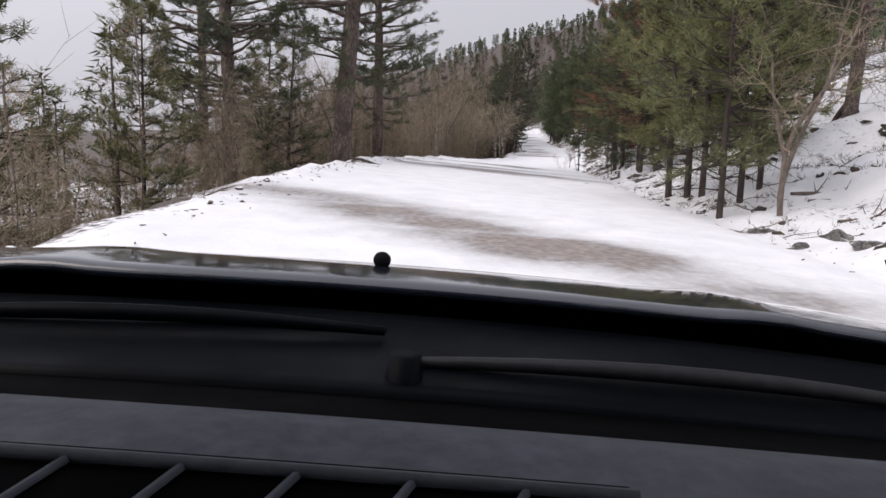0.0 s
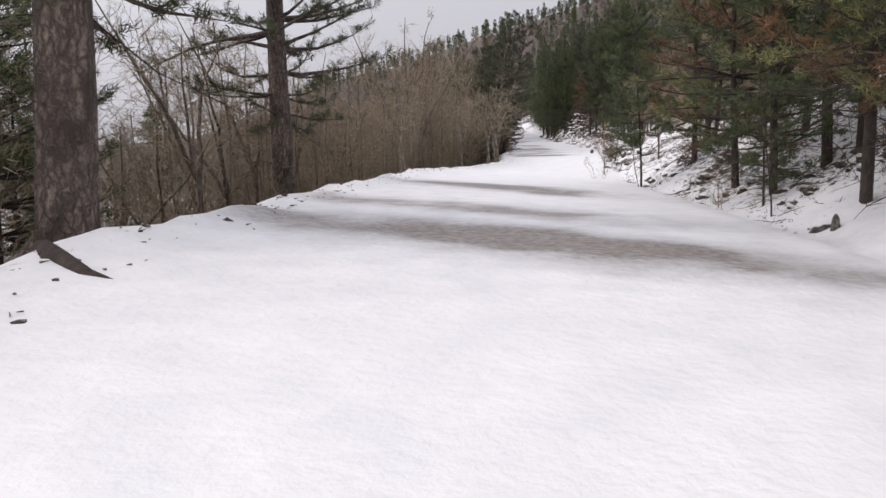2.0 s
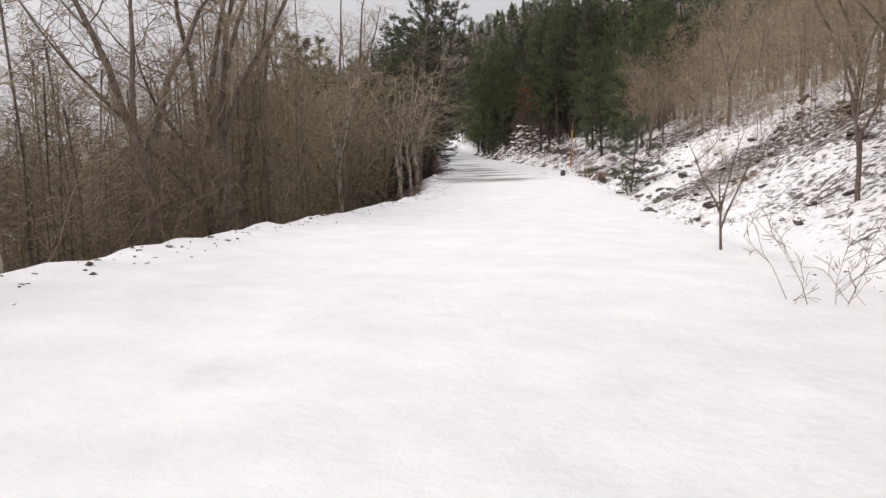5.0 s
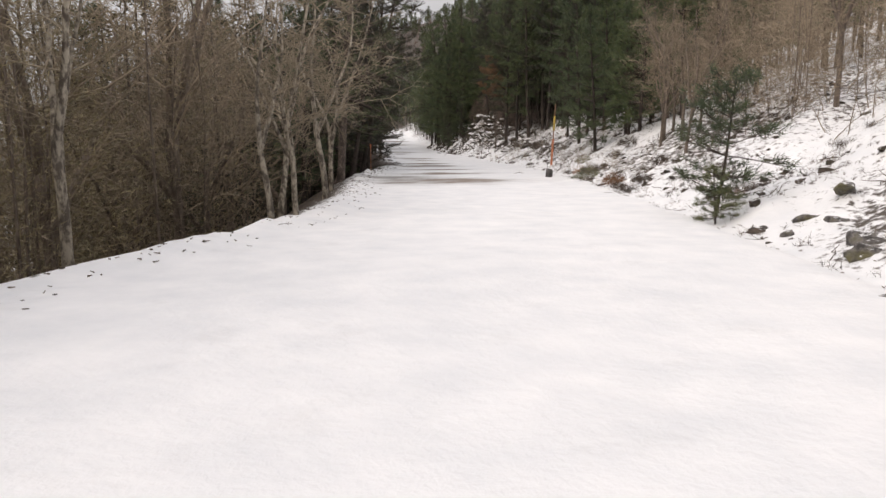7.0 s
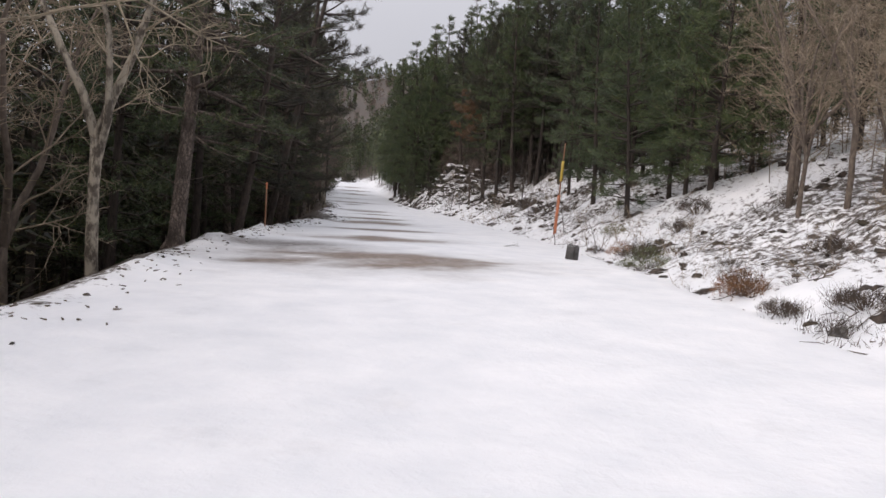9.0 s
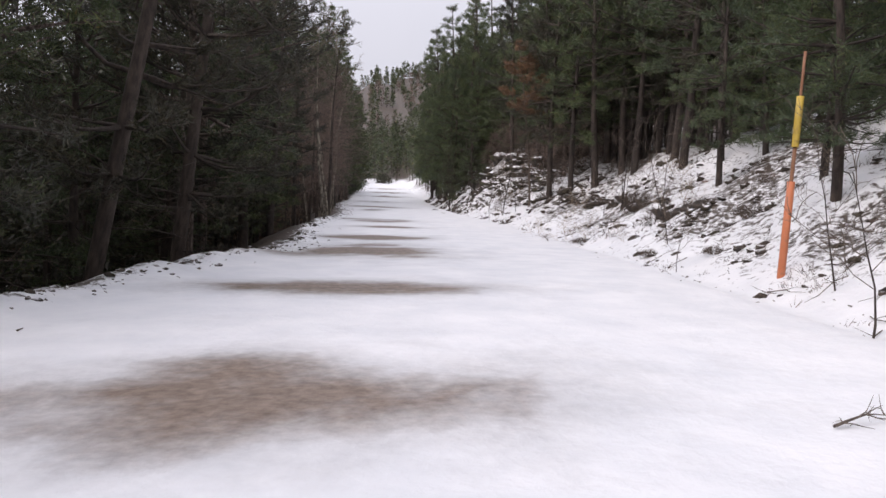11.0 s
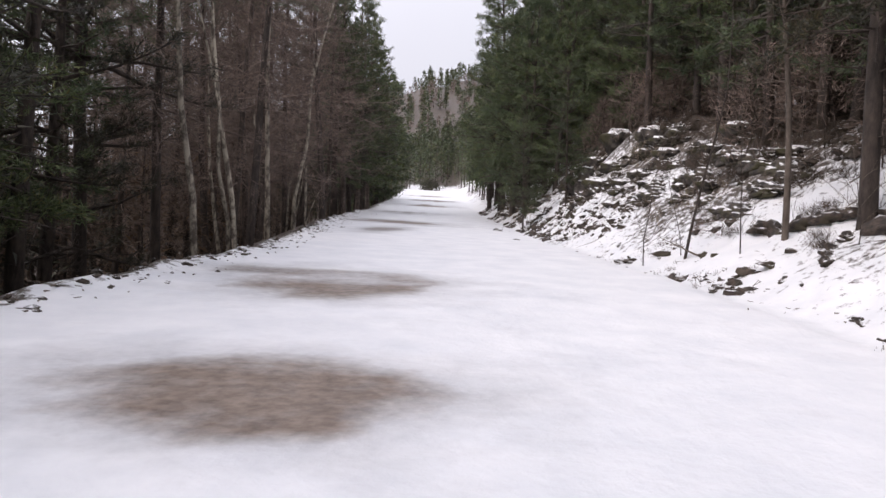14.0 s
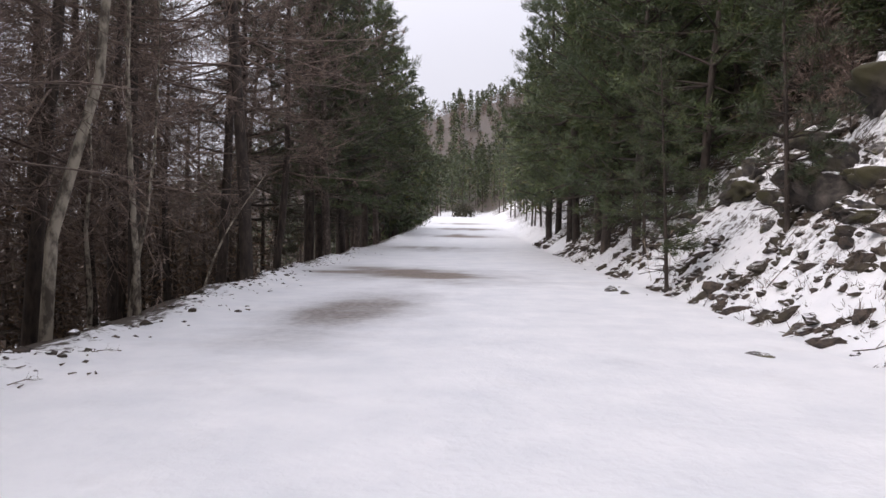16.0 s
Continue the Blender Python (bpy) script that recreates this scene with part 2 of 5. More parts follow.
EDGES = [-3.5, -3.6, -3.75, -4.2, -4.4, -4.5, -4.7, -5.3, -4.6, -3.9, -3.75, -4.3, -5.0, -5.2, -4.8, -3.95, -3.85, -4.8, -3.95, -4.0, -4.6, -5.2, -5.0, -5.0]


def smooth(a, b, v):
    k = np.clip((v - a) / (b - a), 0, 1)
    return k * k * (3 - 2 * k)


def eased(v, xs, ys):
    """The curve through (xs, ys), rounded over a few metres."""
    return sum(w * np.interp(v + d, xs, ys) for d, w in ((-4, 0.2), (-2, 0.2), (0, 0.2), (2, 0.2), (4, 0.2)))


def road_x(y):
    return eased(y, ROAD_Y, ROAD_X)


def hash_noise(x, y, scale, octaves=3):
    return noise.fractal(Vector((x * scale, y * scale, 0.37)), 0.9, 2.1, octaves)


def edge_at(y):
    return float(np.interp(y, EDGE_Y, EDGES)) + 0.15 * hash_noise(3.1, y, 0.5, 2)


def ground_z(x, y):
    y0 = float(y)
    u = float(x) - float(road_x(y0))
    z = float(eased(y0, ROAD_Y, ROAD_Z)) - float(np.interp(y0, CAMBER_Y, CAMBER)) * max(-6.0, min(6.0, u))
    side = float(np.interp(y0, SIDE_Y, SIDES))
    edge = edge_at(y0)
    rough = hash_noise(x, y0, 0.35, 4)
    if u > side:
        d = u - side
        s = float(np.interp(y0, BANK_Y, BANK_S))
        lip = float(np.interp(y0, LIP_Y, LIPS))
        rise = s * (min(d, lip) - 0.8 * (1 - math.exp(-d / 0.8)))
        rise += (0.12 if lip < 7 else 0.3) * max(0, min(d, 70) - lip) + 0.1 * max(0, d - 70)
        z += min(rise, 80) + rough * min(0.55, 0.14 * d) + 0.12 * hash_noise(x, y0, 1.7, 3) * min(1, d / 1.5)
        z -= 0.12 * math.exp(-((d - 0.4) / 0.5) ** 2)
    elif u < edge:
        d = edge - u
        drop = 0.7 * (min(d, 6) - 0.6 * (1 - math.exp(-d / 0.6))) + 0.3 * max(0, min(d, 60) - 6) + 0.04 * max(0, d - 60)
        z += rough * min(0.6, 0.2 * d) - min(drop, 60)
    else:
        z += 0.03 * rough
        z += 0.14 * math.exp(-((u - edge - 0.15) / 0.5) ** 2) * (0.6 + 1.2 * hash_noise(x, y0, 0.9, 3))
    far = float(smooth(242, 500, np.array(y0))) * 56 + max(0.0, y0 - 480) * 0.03
    return z + far * float(smooth(-260, -60, np.array(u)))


PATCHES = [  # x, y, half length, half width, turn in degrees, gravel, slush: worn places in the snow
    (0.6, 9.0, 3.0, 0.75, -48, 0.55, 1.3), (-2.2, 12.2, 2.2, 0.7, -20, 0.25, 0.9), (2.0, 27.0, 2.9, 0.95, -32, 0.5, 1.3), (-1.2, 28.4, 2.2, 0.8, -20, 0.3, 0.9),
    (1.2, 31.5, 3.4, 0.9, -25, 0.45, 0.8), (2.6, 39.3, 2.6, 1.0, -40, 0.5, 1.4), (3.9, 37.3, 1.0, 0.7, -40, 0.5, 1.3), (11.3, 84.7, 2.3, 1.4, 5, 0.8, 0.9),
    (9.9, 87.5, 1.4, 1.2, 0, 0.3, 0.9), (12.6, 91.5, 1.6, 0.8, 0, 0.8, 0.8), (13.4, 97.0, 1.6, 0.6, 0, 0.8, 0.8), (14.25, 104.2, 1.3, 1.7, 6, 1.0, 0.7), (13.2, 102.6, 1.0, 0.5, 0, 0.6, 0.8), (14.5, 109.4, 1.5, 1.0, 6, 1.0, 0.8),
    (15.8, 116.0, 1.1, 0.9, 4, 0.8, 0.8), (15.9, 121.8, 1.3, 1.2, 10, 0.75, 0.7), (14.6, 123.0, 0.7, 0.5, 0, 0.5, 0.8), (16.8, 139.6, 0.6, 2.2, -12, 0.45, 0.9), (17.5, 147.6, 2.2, 1.5, -40, 0.85, 0.9), (16.2, 149.5, 1.0, 0.8, 0, 0.6, 0.9),
    (18.6, 165, 2.4, 1.6, 0, 0.8, 0.8), (20.8, 182, 2.4, 1.8, 0, 0.9, 0.8), (22.5, 198, 2.4, 1.8, 0, 0.9, 0.8), (23.5, 212, 2.4, 1.6, 0, 0.9, 0.8),
]
WORN = [(px, py, math.cos(radians(a)), math.sin(radians(a)), lu, lv, g, s) for px, py, lu, lv, a, g, s in PATCHES]


def ground_layers(x, y):
    u = x - float(road_x(y))
    gravel = slush = litter = 0.0
    for px, py, ca, sa, lu, lv, g, s in WORN:
        if abs(y - py) > 10:
            continue
        dx, dy = x - px, y - py
        d = ((dx * ca + dy * sa) / lu) ** 2 + ((dy * ca - dx * sa) / lv) ** 2 + 1.1 * hash_noise(x, y, 0.8, 4) + 0.9 * hash_noise(x * 0.3, y, 1.1, 3)
        d = max(d, 0.0)
        if d < 9:
            gravel, slush = max(gravel, g * math.exp(-d * d * 0.6)), max(slush, s * math.exp(-d * 0.5))
    side = float(np.interp(y, SIDE_Y, SIDES))
    if u > side + 0.2:
        lip = float(np.interp(y, LIP_Y, LIPS))
        litter = float(np.interp(y, [26, 38, 96, 106, 122, 141, 150], [0.6, 0.95, 0.9, 0.84, 0.8, 0.8, 1.05])) * min(0.5, 0.12 + 0.19 * (u - side)) + 0.22 * hash_noise(x, y, 0.25, 2)
        if lip < 7:
            litter += 0.27 * max(0.0, min(1.0, (u - side - lip + 1.9 + 0.8 * hash_noise(x, y, 0.3, 3)) / 1.4))
    elif u < edge_at(y) + 0.9:
        d = edge_at(y) + 0.9 - u
        litter = min(float(np.interp(y, [80, 110], [0.75, 1.05])), (0.46 if y > 95 else 0.3 if y > 76 else 0.18) * min(1.0, d / 0.7) + 0.4 * max(0.0, d - 0.6))
        open_snow = 0.55 * max(0.0, min(1.0, (d - float(np.interp(y, [30, 110], [13, 34]))) / 14))  # the open slope below the wood keeps its snow
        litter = litter * (1 - open_snow) + 0.45 * open_snow * hash_noise(x, y, 0.06, 4)
    if y > 240:
        litter = max(litter, 1.0) if y > 262 else max(litter, 0.3)
    return gravel, slush, litter


def make_ground():
    ys = list(np.arange(-14, 160, 0.4)) + list(np.arange(160, 260, 3)) + list(np.arange(260, 520, 12)) + [600, 800, 1100, 1600, 2400, 3000]
    ys = [-400, -200, -100, -60, -40, -28, -20] + ys
    us = [-1500, -900, -600, -400, -300, -230, -180, -140, -110, -85, -65, -50, -40, -32, -26, -21, -17, -14, -12, -10, -8.5, -7.4, -6.6]
    us += list(np.arange(-6.0, 9.0, 0.3)) + [9.5, 10.2, 11, 12, 13, 14.2, 15.5, 17, 19, 21, 24, 28, 33, 40, 48, 58, 72, 90, 115, 150, 200, 280, 400, 600, 900, 1500]
    verts, layers = [], []
    for y in ys:
        cx = float(road_x(y))
        for u in us:
            verts.append((cx + u, y, ground_z(cx + u, y)))
            layers.append(ground_layers(cx + u, y))
    w = len(us)
    faces = [(j * w + i, j * w + i + 1, (j + 1) * w + i + 1, (j + 1) * w + i) for j in range(len(ys) - 1) for i in range(w - 1)]
    me = bpy.data.meshes.new("ground")
    me.from_pydata(verts, [], faces)
    me.polygons.foreach_set("use_smooth", [True] * len(faces))
    arr = np.array(layers)
    for k, key in enumerate(("gravel", "slush", "litter")):
        at = me.attributes.new(key, "FLOAT", "POINT")
        at.data.foreach_set("value", arr[:, k].astype(np.float32))
    me.materials.append(SNOW)
    return tagged(new("ground", me), "snow-covered forest road with bare gravel patches and a littered bank", "ground", kind="structure")


ground = make_ground()


# ---- trees ----
class Geo:
    """Collects tubes and slivers for one mesh."""

    def __init__(self):
        self.v, self.f = [], []

    def tube(self, pts, radii, sides=5):
        base = len(self.v)
        up = Vector((0.31, 0.17, 0.93))
        for k, p in enumerate(pts):
            d = (pts[min(k + 1, len(pts) - 1)] - pts[max(k - 1, 0)]).normalized()
            a = d.cross(up if abs(d.dot(up)) < 0.95 else Vector((1, 0, 0))).normalized()
            b = d.cross(a)
            for s in range(sides):
                w = 2 * math.pi * s / sides
                self.v.append(p + (a * math.cos(w) + b * math.sin(w)) * radii[k])
        for k in range(len(pts) - 1):
            for s in range(sides):
                t = (s + 1) % sides
                self.f.append((base + k * sides + s, base + k * sides + t, base + (k + 1) * sides + t, base + (k + 1) * sides + s))
        self.f.append(tuple(base + (len(pts) - 1) * sides + s for s in range(sides)))

    def mesh(self, name, mat, smoothed=True):
        me = bpy.data.meshes.new(name)
        me.from_pydata([tuple(p) for p in self.v], [], self.f)
        if smoothed:
            me.polygons.foreach_set("use_smooth", [True] * len(self.f))
        me.materials.append(mat)
        return me


def slivers(name, tufts, per, length, width, spread, mat, rng, forward=0.6):
    """Needles or leaves: per narrow triangles round each tuft (place, way)."""
    pos = np.array([t[0] for t in tufts]).repeat(per, 0)
    way = np.array([t[1] for t in tufts]).repeat(per, 0)
    n = len(pos)
    d = way * forward + rng.normal(0, spread, (n, 3))
    d /= np.linalg.norm(d, axis=1)[:, None] + 1e-9
    side = np.cross(d, rng.normal(0, 1, (n, 3)))
    side /= np.linalg.norm(side, axis=1)[:, None] + 1e-9
    ln = (length * rng.uniform(0.6, 1.25, n))[:, None]
    start = pos + rng.normal(0, length * 0.25, (n, 3))
    v = np.stack([start - side * width * 0.5, start + side * width * 0.5, start + d * ln], 1).reshape(-1, 3)
    me = bpy.data.meshes.new(name)
    me.vertices.add(3 * n)
    me.vertices.foreach_set("co", v.astype(np.float32).ravel())
    me.loops.add(3 * n)
    me.loops.foreach_set("vertex_index", np.arange(3 * n, dtype=np.int32))
    me.polygons.add(n)
    me.polygons.foreach_set("loop_start", np.arange(0, 3 * n, 3, dtype=np.int32))
    me.update(calc_edges=True)
    me.materials.append(mat)
    return me


def assembled(name, parts, label, category, group):
    """A thing at the origin: an empty with one mesh a part."""
    root = tagged(new(name), label, category, group)
    for key, me, *note in parts:
        ob = new(key, me)
        ob.parent = root
        if note:
            ob["label"] = note[0]
        if key != "trunk":
            ob["kind"] = "stuff"
    return root


def wander(start, way, length, steps, bend, rng, lift=0.0):
    pts, p, d = [Vector(start)], Vector(start), Vector(way).normalized()
    for k in range(steps):
        d = (d + Vector(rng.normal(0, bend, 3)) + Vector((0, 0, lift))).normalized()
        p = p + d * (length / steps)
        pts.append(p.copy())
    return pts


def pine(seed, height, radius, clear, reach, whorls, label, group="roadside pines", needle=NEEDLE, bark=BARK_PINE, twigs=7, per=8, width=0.016, dead=0, lean=0.015, shape=0.75, name="pine_tree", lengthen=0.15, fine=True, second=None, share=0.5):
    """A pine: bare trunk up to clear, then whorls of limbs with twigs that carry needles."""
    rng = np.random.default_rng(seed)
    trunk, limbs, tufts, withered = Geo(), Geo(), [], []
    stem = wander((0, 0, -0.8), (rng.normal(0, lean), rng.normal(0, lean), 1), height + 0.8, 14, lean, rng)
    rad = [radius * (1.25 if k == 0 else 1.0) * (1 - 0.93 * (k / 14) ** 1.1) + 0.008 for k in range(15)]
    trunk.tube(stem, rad, 9)
    if radius > 0.2:
        for k in range(4):
            w = rng.uniform(0, 6.28)
            trunk.tube([Vector((0, 0, 0.55)), Vector((math.cos(w) * radius * 1.3, math.sin(w) * radius * 1.3, 0.0)), Vector((math.cos(w) * radius * 2.4, math.sin(w) * radius * 2.4, -0.45))], [radius * 0.5, radius * 0.36, radius * 0.1], 6)

    def stem_at(h):
        k = np.clip((h + 0.8) / (height + 0.8) * 14, 0, 13.999)
        i = int(k)
        return stem[i].lerp(stem[i + 1], k - i), rad[i] + (rad[i + 1] - rad[i]) * (k - i)

    for w in range(whorls):
        f = (w + rng.uniform(0, 0.6)) / whorls
        h = clear + (height - clear) * f
        c, r = stem_at(h)
        long = reach * min(1.0, 0.45 + 2.2 * f) * (1 - f) ** shape + 0.25
        for k in range(int(rng.integers(4, 7))):
            a = rng.uniform(0, 6.28)
            bunch = withered if second and rng.random() < share else tufts
            ln = long * rng.uniform(0.55, 1.15)
            rise = -0.15 + 0.75 * f + rng.normal(0, 0.12)
            pts = wander(c, (math.cos(a), math.sin(a), rise), ln, 5, 0.13, rng, 0.05)
            lr = min(r * 0.55, 0.012 + 0.016 * ln)
            if fine:
                limbs.tube(pts, [lr * (1 - 0.17 * q) for q in range(6)], 4)
            else:
                limbs.tube([pts[0], pts[2], pts[5]], [lr, lr * 0.7, lr * 0.2], 3)
            for q in range(max(2, int(twigs * (0.4 + ln / reach)))):
                s = rng.uniform(0.25, 1.0) ** 0.8 * 4.99
                i = int(s)
                p = pts[i].lerp(pts[i + 1], s - i)
                along = (pts[i + 1] - pts[i]).normalized()
                side = Vector((-along.y, along.x, 0)) * rng.choice((-1, 1))
                d = (along * rng.uniform(0.3, 1.0) + side * rng.uniform(0.2, 1.0) + Vector((0, 0, rng.uniform(0.0, 0.6)))).normalized()
                tl = rng.uniform(0.18, 0.5) * (0.5 + 0.5 * min(1, ln / 2))
                e = p + d * tl
                if fine:
                    limbs.tube([p, e], [0.011, 0.005], 3)
                for g in (0.45, 0.75, 1.0) if fine else (0.6, 1.0):
                    bunch.append((p + d * tl * g, d))
            bunch.append((pts[-1], (pts[-1] - pts[-2]).normalized()))
    for k in range(dead):
        h = rng.uniform(0.12, 1.0) ** 0.7 * clear + 0.3
        c, r = stem_at(h)
        a = rng.uniform(0, 6.28)
        ln = rng.uniform(0.3, 1.0) * reach * 0.75
        pts = wander(c, (math.cos(a), math.sin(a), rng.uniform(-0.25, 0.3)), ln, 4, 0.2, rng)
        limbs.tube(pts, [0.02, 0.016, 0.011, 0.008, 0.004], 3)
        for q in range(3):
            i = int(rng.integers(1, 4))
            limbs.tube(wander(pts[i], rng.normal(0, 1, 3), ln * 0.35, 2, 0.3, rng), [0.009, 0.006, 0.003], 3)
    crown = slivers("crown", tufts, per, lengthen, width, 0.55, needle, rng)
    parts = [("trunk", trunk.mesh("trunk", bark)), ("branch_frame", limbs.mesh("branch_frame", bark)), ("crown", crown, "long green needles in loose tufts")]
    if withered:
        parts.append(("withered_crown", slivers("withered_crown", withered, per, lengthen, width, 0.55, second, rng), "rust-brown dead needles"))
    return assembled(name, parts, label, "tree", group)


def dry_pine(seed, height, radius, label, low=1.6, limbs_count=84, reach=3.1, green=0.4, bark=BARK_DARK):
    """A drawn-up pine whose shaded boughs are dry brown twigs, green only in its top."""
    rng = np.random.default_rng(seed)
    trunk, frame_geo, tufts, dead = Geo(), Geo(), [], []
    stem = wander((0, 0, -0.8), (rng.normal(0, 0.03), rng.normal(0, 0.03), 1), height + 0.8, 12, 0.025, rng)
    rad = [radius * (1 - 0.88 * (k / 12) ** 1.15) + 0.008 for k in range(13)]
    trunk.tube(stem, rad, 8)
    for k in range(limbs_count):
        f = (k + rng.uniform(0, 1)) / limbs_count
        h = low + (height - low) * f
        s = min(11.99, (h + 0.8) / (height + 0.8) * 12)
        i = int(s)
        c = stem[i].lerp(stem[i + 1], s - i)
        a = rng.uniform(0, 6.28)
        ln = reach * (1.05 - 0.7 * f) * rng.uniform(0.4, 1.15)
        pts = wander(c, (math.cos(a), math.sin(a), -0.25 + 0.7 * f + rng.normal(0, 0.12)), ln, 4, 0.16, rng, 0.03)
        frame_geo.tube(pts, [0.006 + 0.008 * ln * (1 - q / 4.5) for q in range(5)], 3)
        for q in range(10):
            w = rng.uniform(0.15, 1.0) * 3.99
            j = int(w)
            b = pts[j].lerp(pts[j + 1], w - j)
            d = (pts[j + 1] - pts[j]).normalized() * 0.8 + Vector(rng.normal(0, 0.55, 3))
            twig = wander(b, d, ln * rng.uniform(0.15, 0.38), 2, 0.25, rng)
            frame_geo.tube(twig, [0.008, 0.006, 0.003], 3)
            for e in (twig[1], twig[2]):
                (tufts if f > 1 - green and rng.random() < 0.8 else dead).append((e, (twig[2] - twig[1]).normalized()))
    crown = slivers("crown", tufts or dead[:4], 12, 0.17, 0.022, 0.55, NEEDLE, rng)
    spray = slivers("twig_spray", dead, 8, 0.24, 0.013, 0.6, TWIG_DRY, rng)
    return assembled("pine_tree", [("trunk", trunk.mesh("trunk", bark)), ("branch_frame", frame_geo.mesh("branch_frame", TWIG_DRY), "dry brown dead boughs"), ("twig_spray", spray, "dry brown twigs"), ("crown", crown, "green needles in the top")], label, "tree", "dry pine stand")


def bare_tree(seed, height, radius, stems, label, group, bark=BARK_GREY, levels=3, spread=0.45, fork=0.3, name="bare_tree", kids=6, twig=TWIG, crook=0.06, arch=0.03, limb=1.0):
    """A leafless broadleaved tree with one or more stems that branch three or four times."""
    rng = np.random.default_rng(seed)
    trunk, limbs = Geo(), Geo()

    def branch(p, d, ln, r, level):
        steps = 6 if level == 0 else 4 if level < 3 else 2
        pts = wander(p, d, ln, steps, crook if level == 0 else 0.18, rng, 0.06 if level == 0 else arch)
        target = trunk if level == 0 else limbs
        target.tube(pts, [max(0.004, r * (1 - 0.85 * q / steps)) for q in range(steps + 1)], 7 if level == 0 else 4 if level == 1 else 3)
        if level >= levels:
            return
        for k in range(kids + (3 if level == 0 else 0)):
            s = rng.uniform(fork if level == 0 else 0.2, 1.0) * (steps - 0.01)
            i = int(s)
            q = pts[i].lerp(pts[i + 1], s - i)
            along = (pts[i + 1] - pts[i]).normalized()
            out = Vector(rng.normal(0, 1, 3))
            out = (out - along * out.dot(along)).normalized()
            branch(q, along * 0.75 + out * spread * rng.uniform(0.6, 1.5) + Vector((0, 0, 0.15)), ln * rng.uniform(0.28, 0.55) * (limb if level == 0 else 1.0) * (1.15 - 0.5 * s / steps), max(0.005, r * 0.42 * (1 - 0.6 * s / steps)), level + 1)

    for k in range(stems):
        a = rng.uniform(0, 6.28)
        off = 0.0 if stems == 1 else rng.uniform(0.1, 0.45)
        tip = rng.uniform(0.0, 0.05) if stems == 1 else rng.uniform(0.05, 0.16)
        branch(Vector((off * math.cos(a), off * math.sin(a), -0.6)), Vector((tip * math.cos(a), tip * math.sin(a), 1)), (height + 0.6) * rng.uniform(0.75, 1.0), radius * rng.uniform(0.7, 1.0), 0)
    parts = [("trunk", trunk.mesh("trunk", bark)), ("crown", limbs.mesh("crown", twig))]
    return assembled(name, parts, label, "tree", group)


def spreading_tree(seed, height, radius, label, group, bark, twig, leaders=3, split=2.4, rise=(0.1, 0.9), bend=-0.04):
    """A leafless tree: a short trunk that forks into leaders with long, wide-set side boughs."""
    rng = np.random.default_rng(seed)
    trunk, limbs = Geo(), Geo()

    def spray(pts, ln, count, level):
        for k in range(count):
            w = rng.uniform(0.2, 1.0) * (len(pts) - 1.01)
            i = int(w)
            b = pts[i].lerp(pts[i + 1], w - i)
            along = (pts[i + 1] - pts[i]).normalized()
            out = Vector(rng.normal(0, 1, 3))
            out = (out - along * out.dot(along)).normalized()
            size = ln * rng.uniform(0.3, 0.6)
            sub = wander(b, along * 0.7 + out * 0.8, size, 3 if level < 2 else 2, 0.2, rng, -0.03 if level else 0.02)
            thick = (0.012, 0.008, 0.0055)[level] * (0.8 + 0.2 * size)
            limbs.tube(sub, [thick * (1 - 0.8 * q / (len(sub) - 1)) for q in range(len(sub))], 3)
            if level < 2:
                spray(sub, size, 4 - level, level + 1)

    stem = wander((0, 0, -0.6), (rng.normal(0, 0.03), rng.normal(0, 0.03), 1), split + 0.6, 6, 0.05, rng, 0.06)
    trunk.tube(stem, [radius * (1.25 if q == 0 else 1 - 0.05 * q) for q in range(7)], 8)
    for k in range(leaders):
        a = 6.283 * (k + rng.uniform(-0.25, 0.25)) / leaders
        tilt = rng.uniform(0.12, 0.5)
        start = stem[6] if k < 2 else stem[4]
        boom = wander(start - Vector((0, 0, 0.08)), (tilt * math.cos(a), tilt * math.sin(a), 1), (height - split) * rng.uniform(0.75, 1.05), 7, 0.11, rng, 0.03)
        trunk.tube(boom, [radius * 0.68 * (1 - 0.88 * q / 7) + 0.004 for q in range(8)], 6)
        for q in range(7):
            w = rng.uniform(0.8, 6.9)
            i = int(w)
            b = boom[i].lerp(boom[i + 1], w - i)
            out = rng.uniform(0, 6.28)
            ln = (height * 0.26) * (1.15 - 0.1 * w) * rng.uniform(0.6, 1.2)
            bough = wander(b, (math.cos(out), math.sin(out), rng.uniform(*rise)), ln, 5, 0.15, rng, bend)
            limbs.tube(bough, [0.005 + 0.0075 * ln * (1 - e / 5.3) for e in range(6)], 4)
            spray(bough, ln, 5, 0)
    return assembled("pale_tree", [("trunk", trunk.mesh("trunk", bark)), ("crown", limbs.mesh("crown", twig), "wide crown of crooked bare twigs")], label, "tree", group)


def put(thing, u, y, scale=1.0, turn=None, sink=0.0, lean=(0, 0)):
    """A copy of a thing on the ground, u metres to the right of the road's middle line."""
    x = float(road_x(y)) + u
    a = random.uniform(0, 360) if turn is None else turn
    ob = copy_thing(thing, pose(x, y, ground_z(x, y) - sink, lean[0], lean[1], 0) @ pose(0, 0, 0, 0, 0, a))
    ob.scale = (scale * random.uniform(0.94, 1.06), scale * random.uniform(0.94, 1.06), scale)
    return ob


def discard(things):
    for ob in things:
        for o in (*ob.children_recursive, ob):
            bpy.data.objects.remove(o)


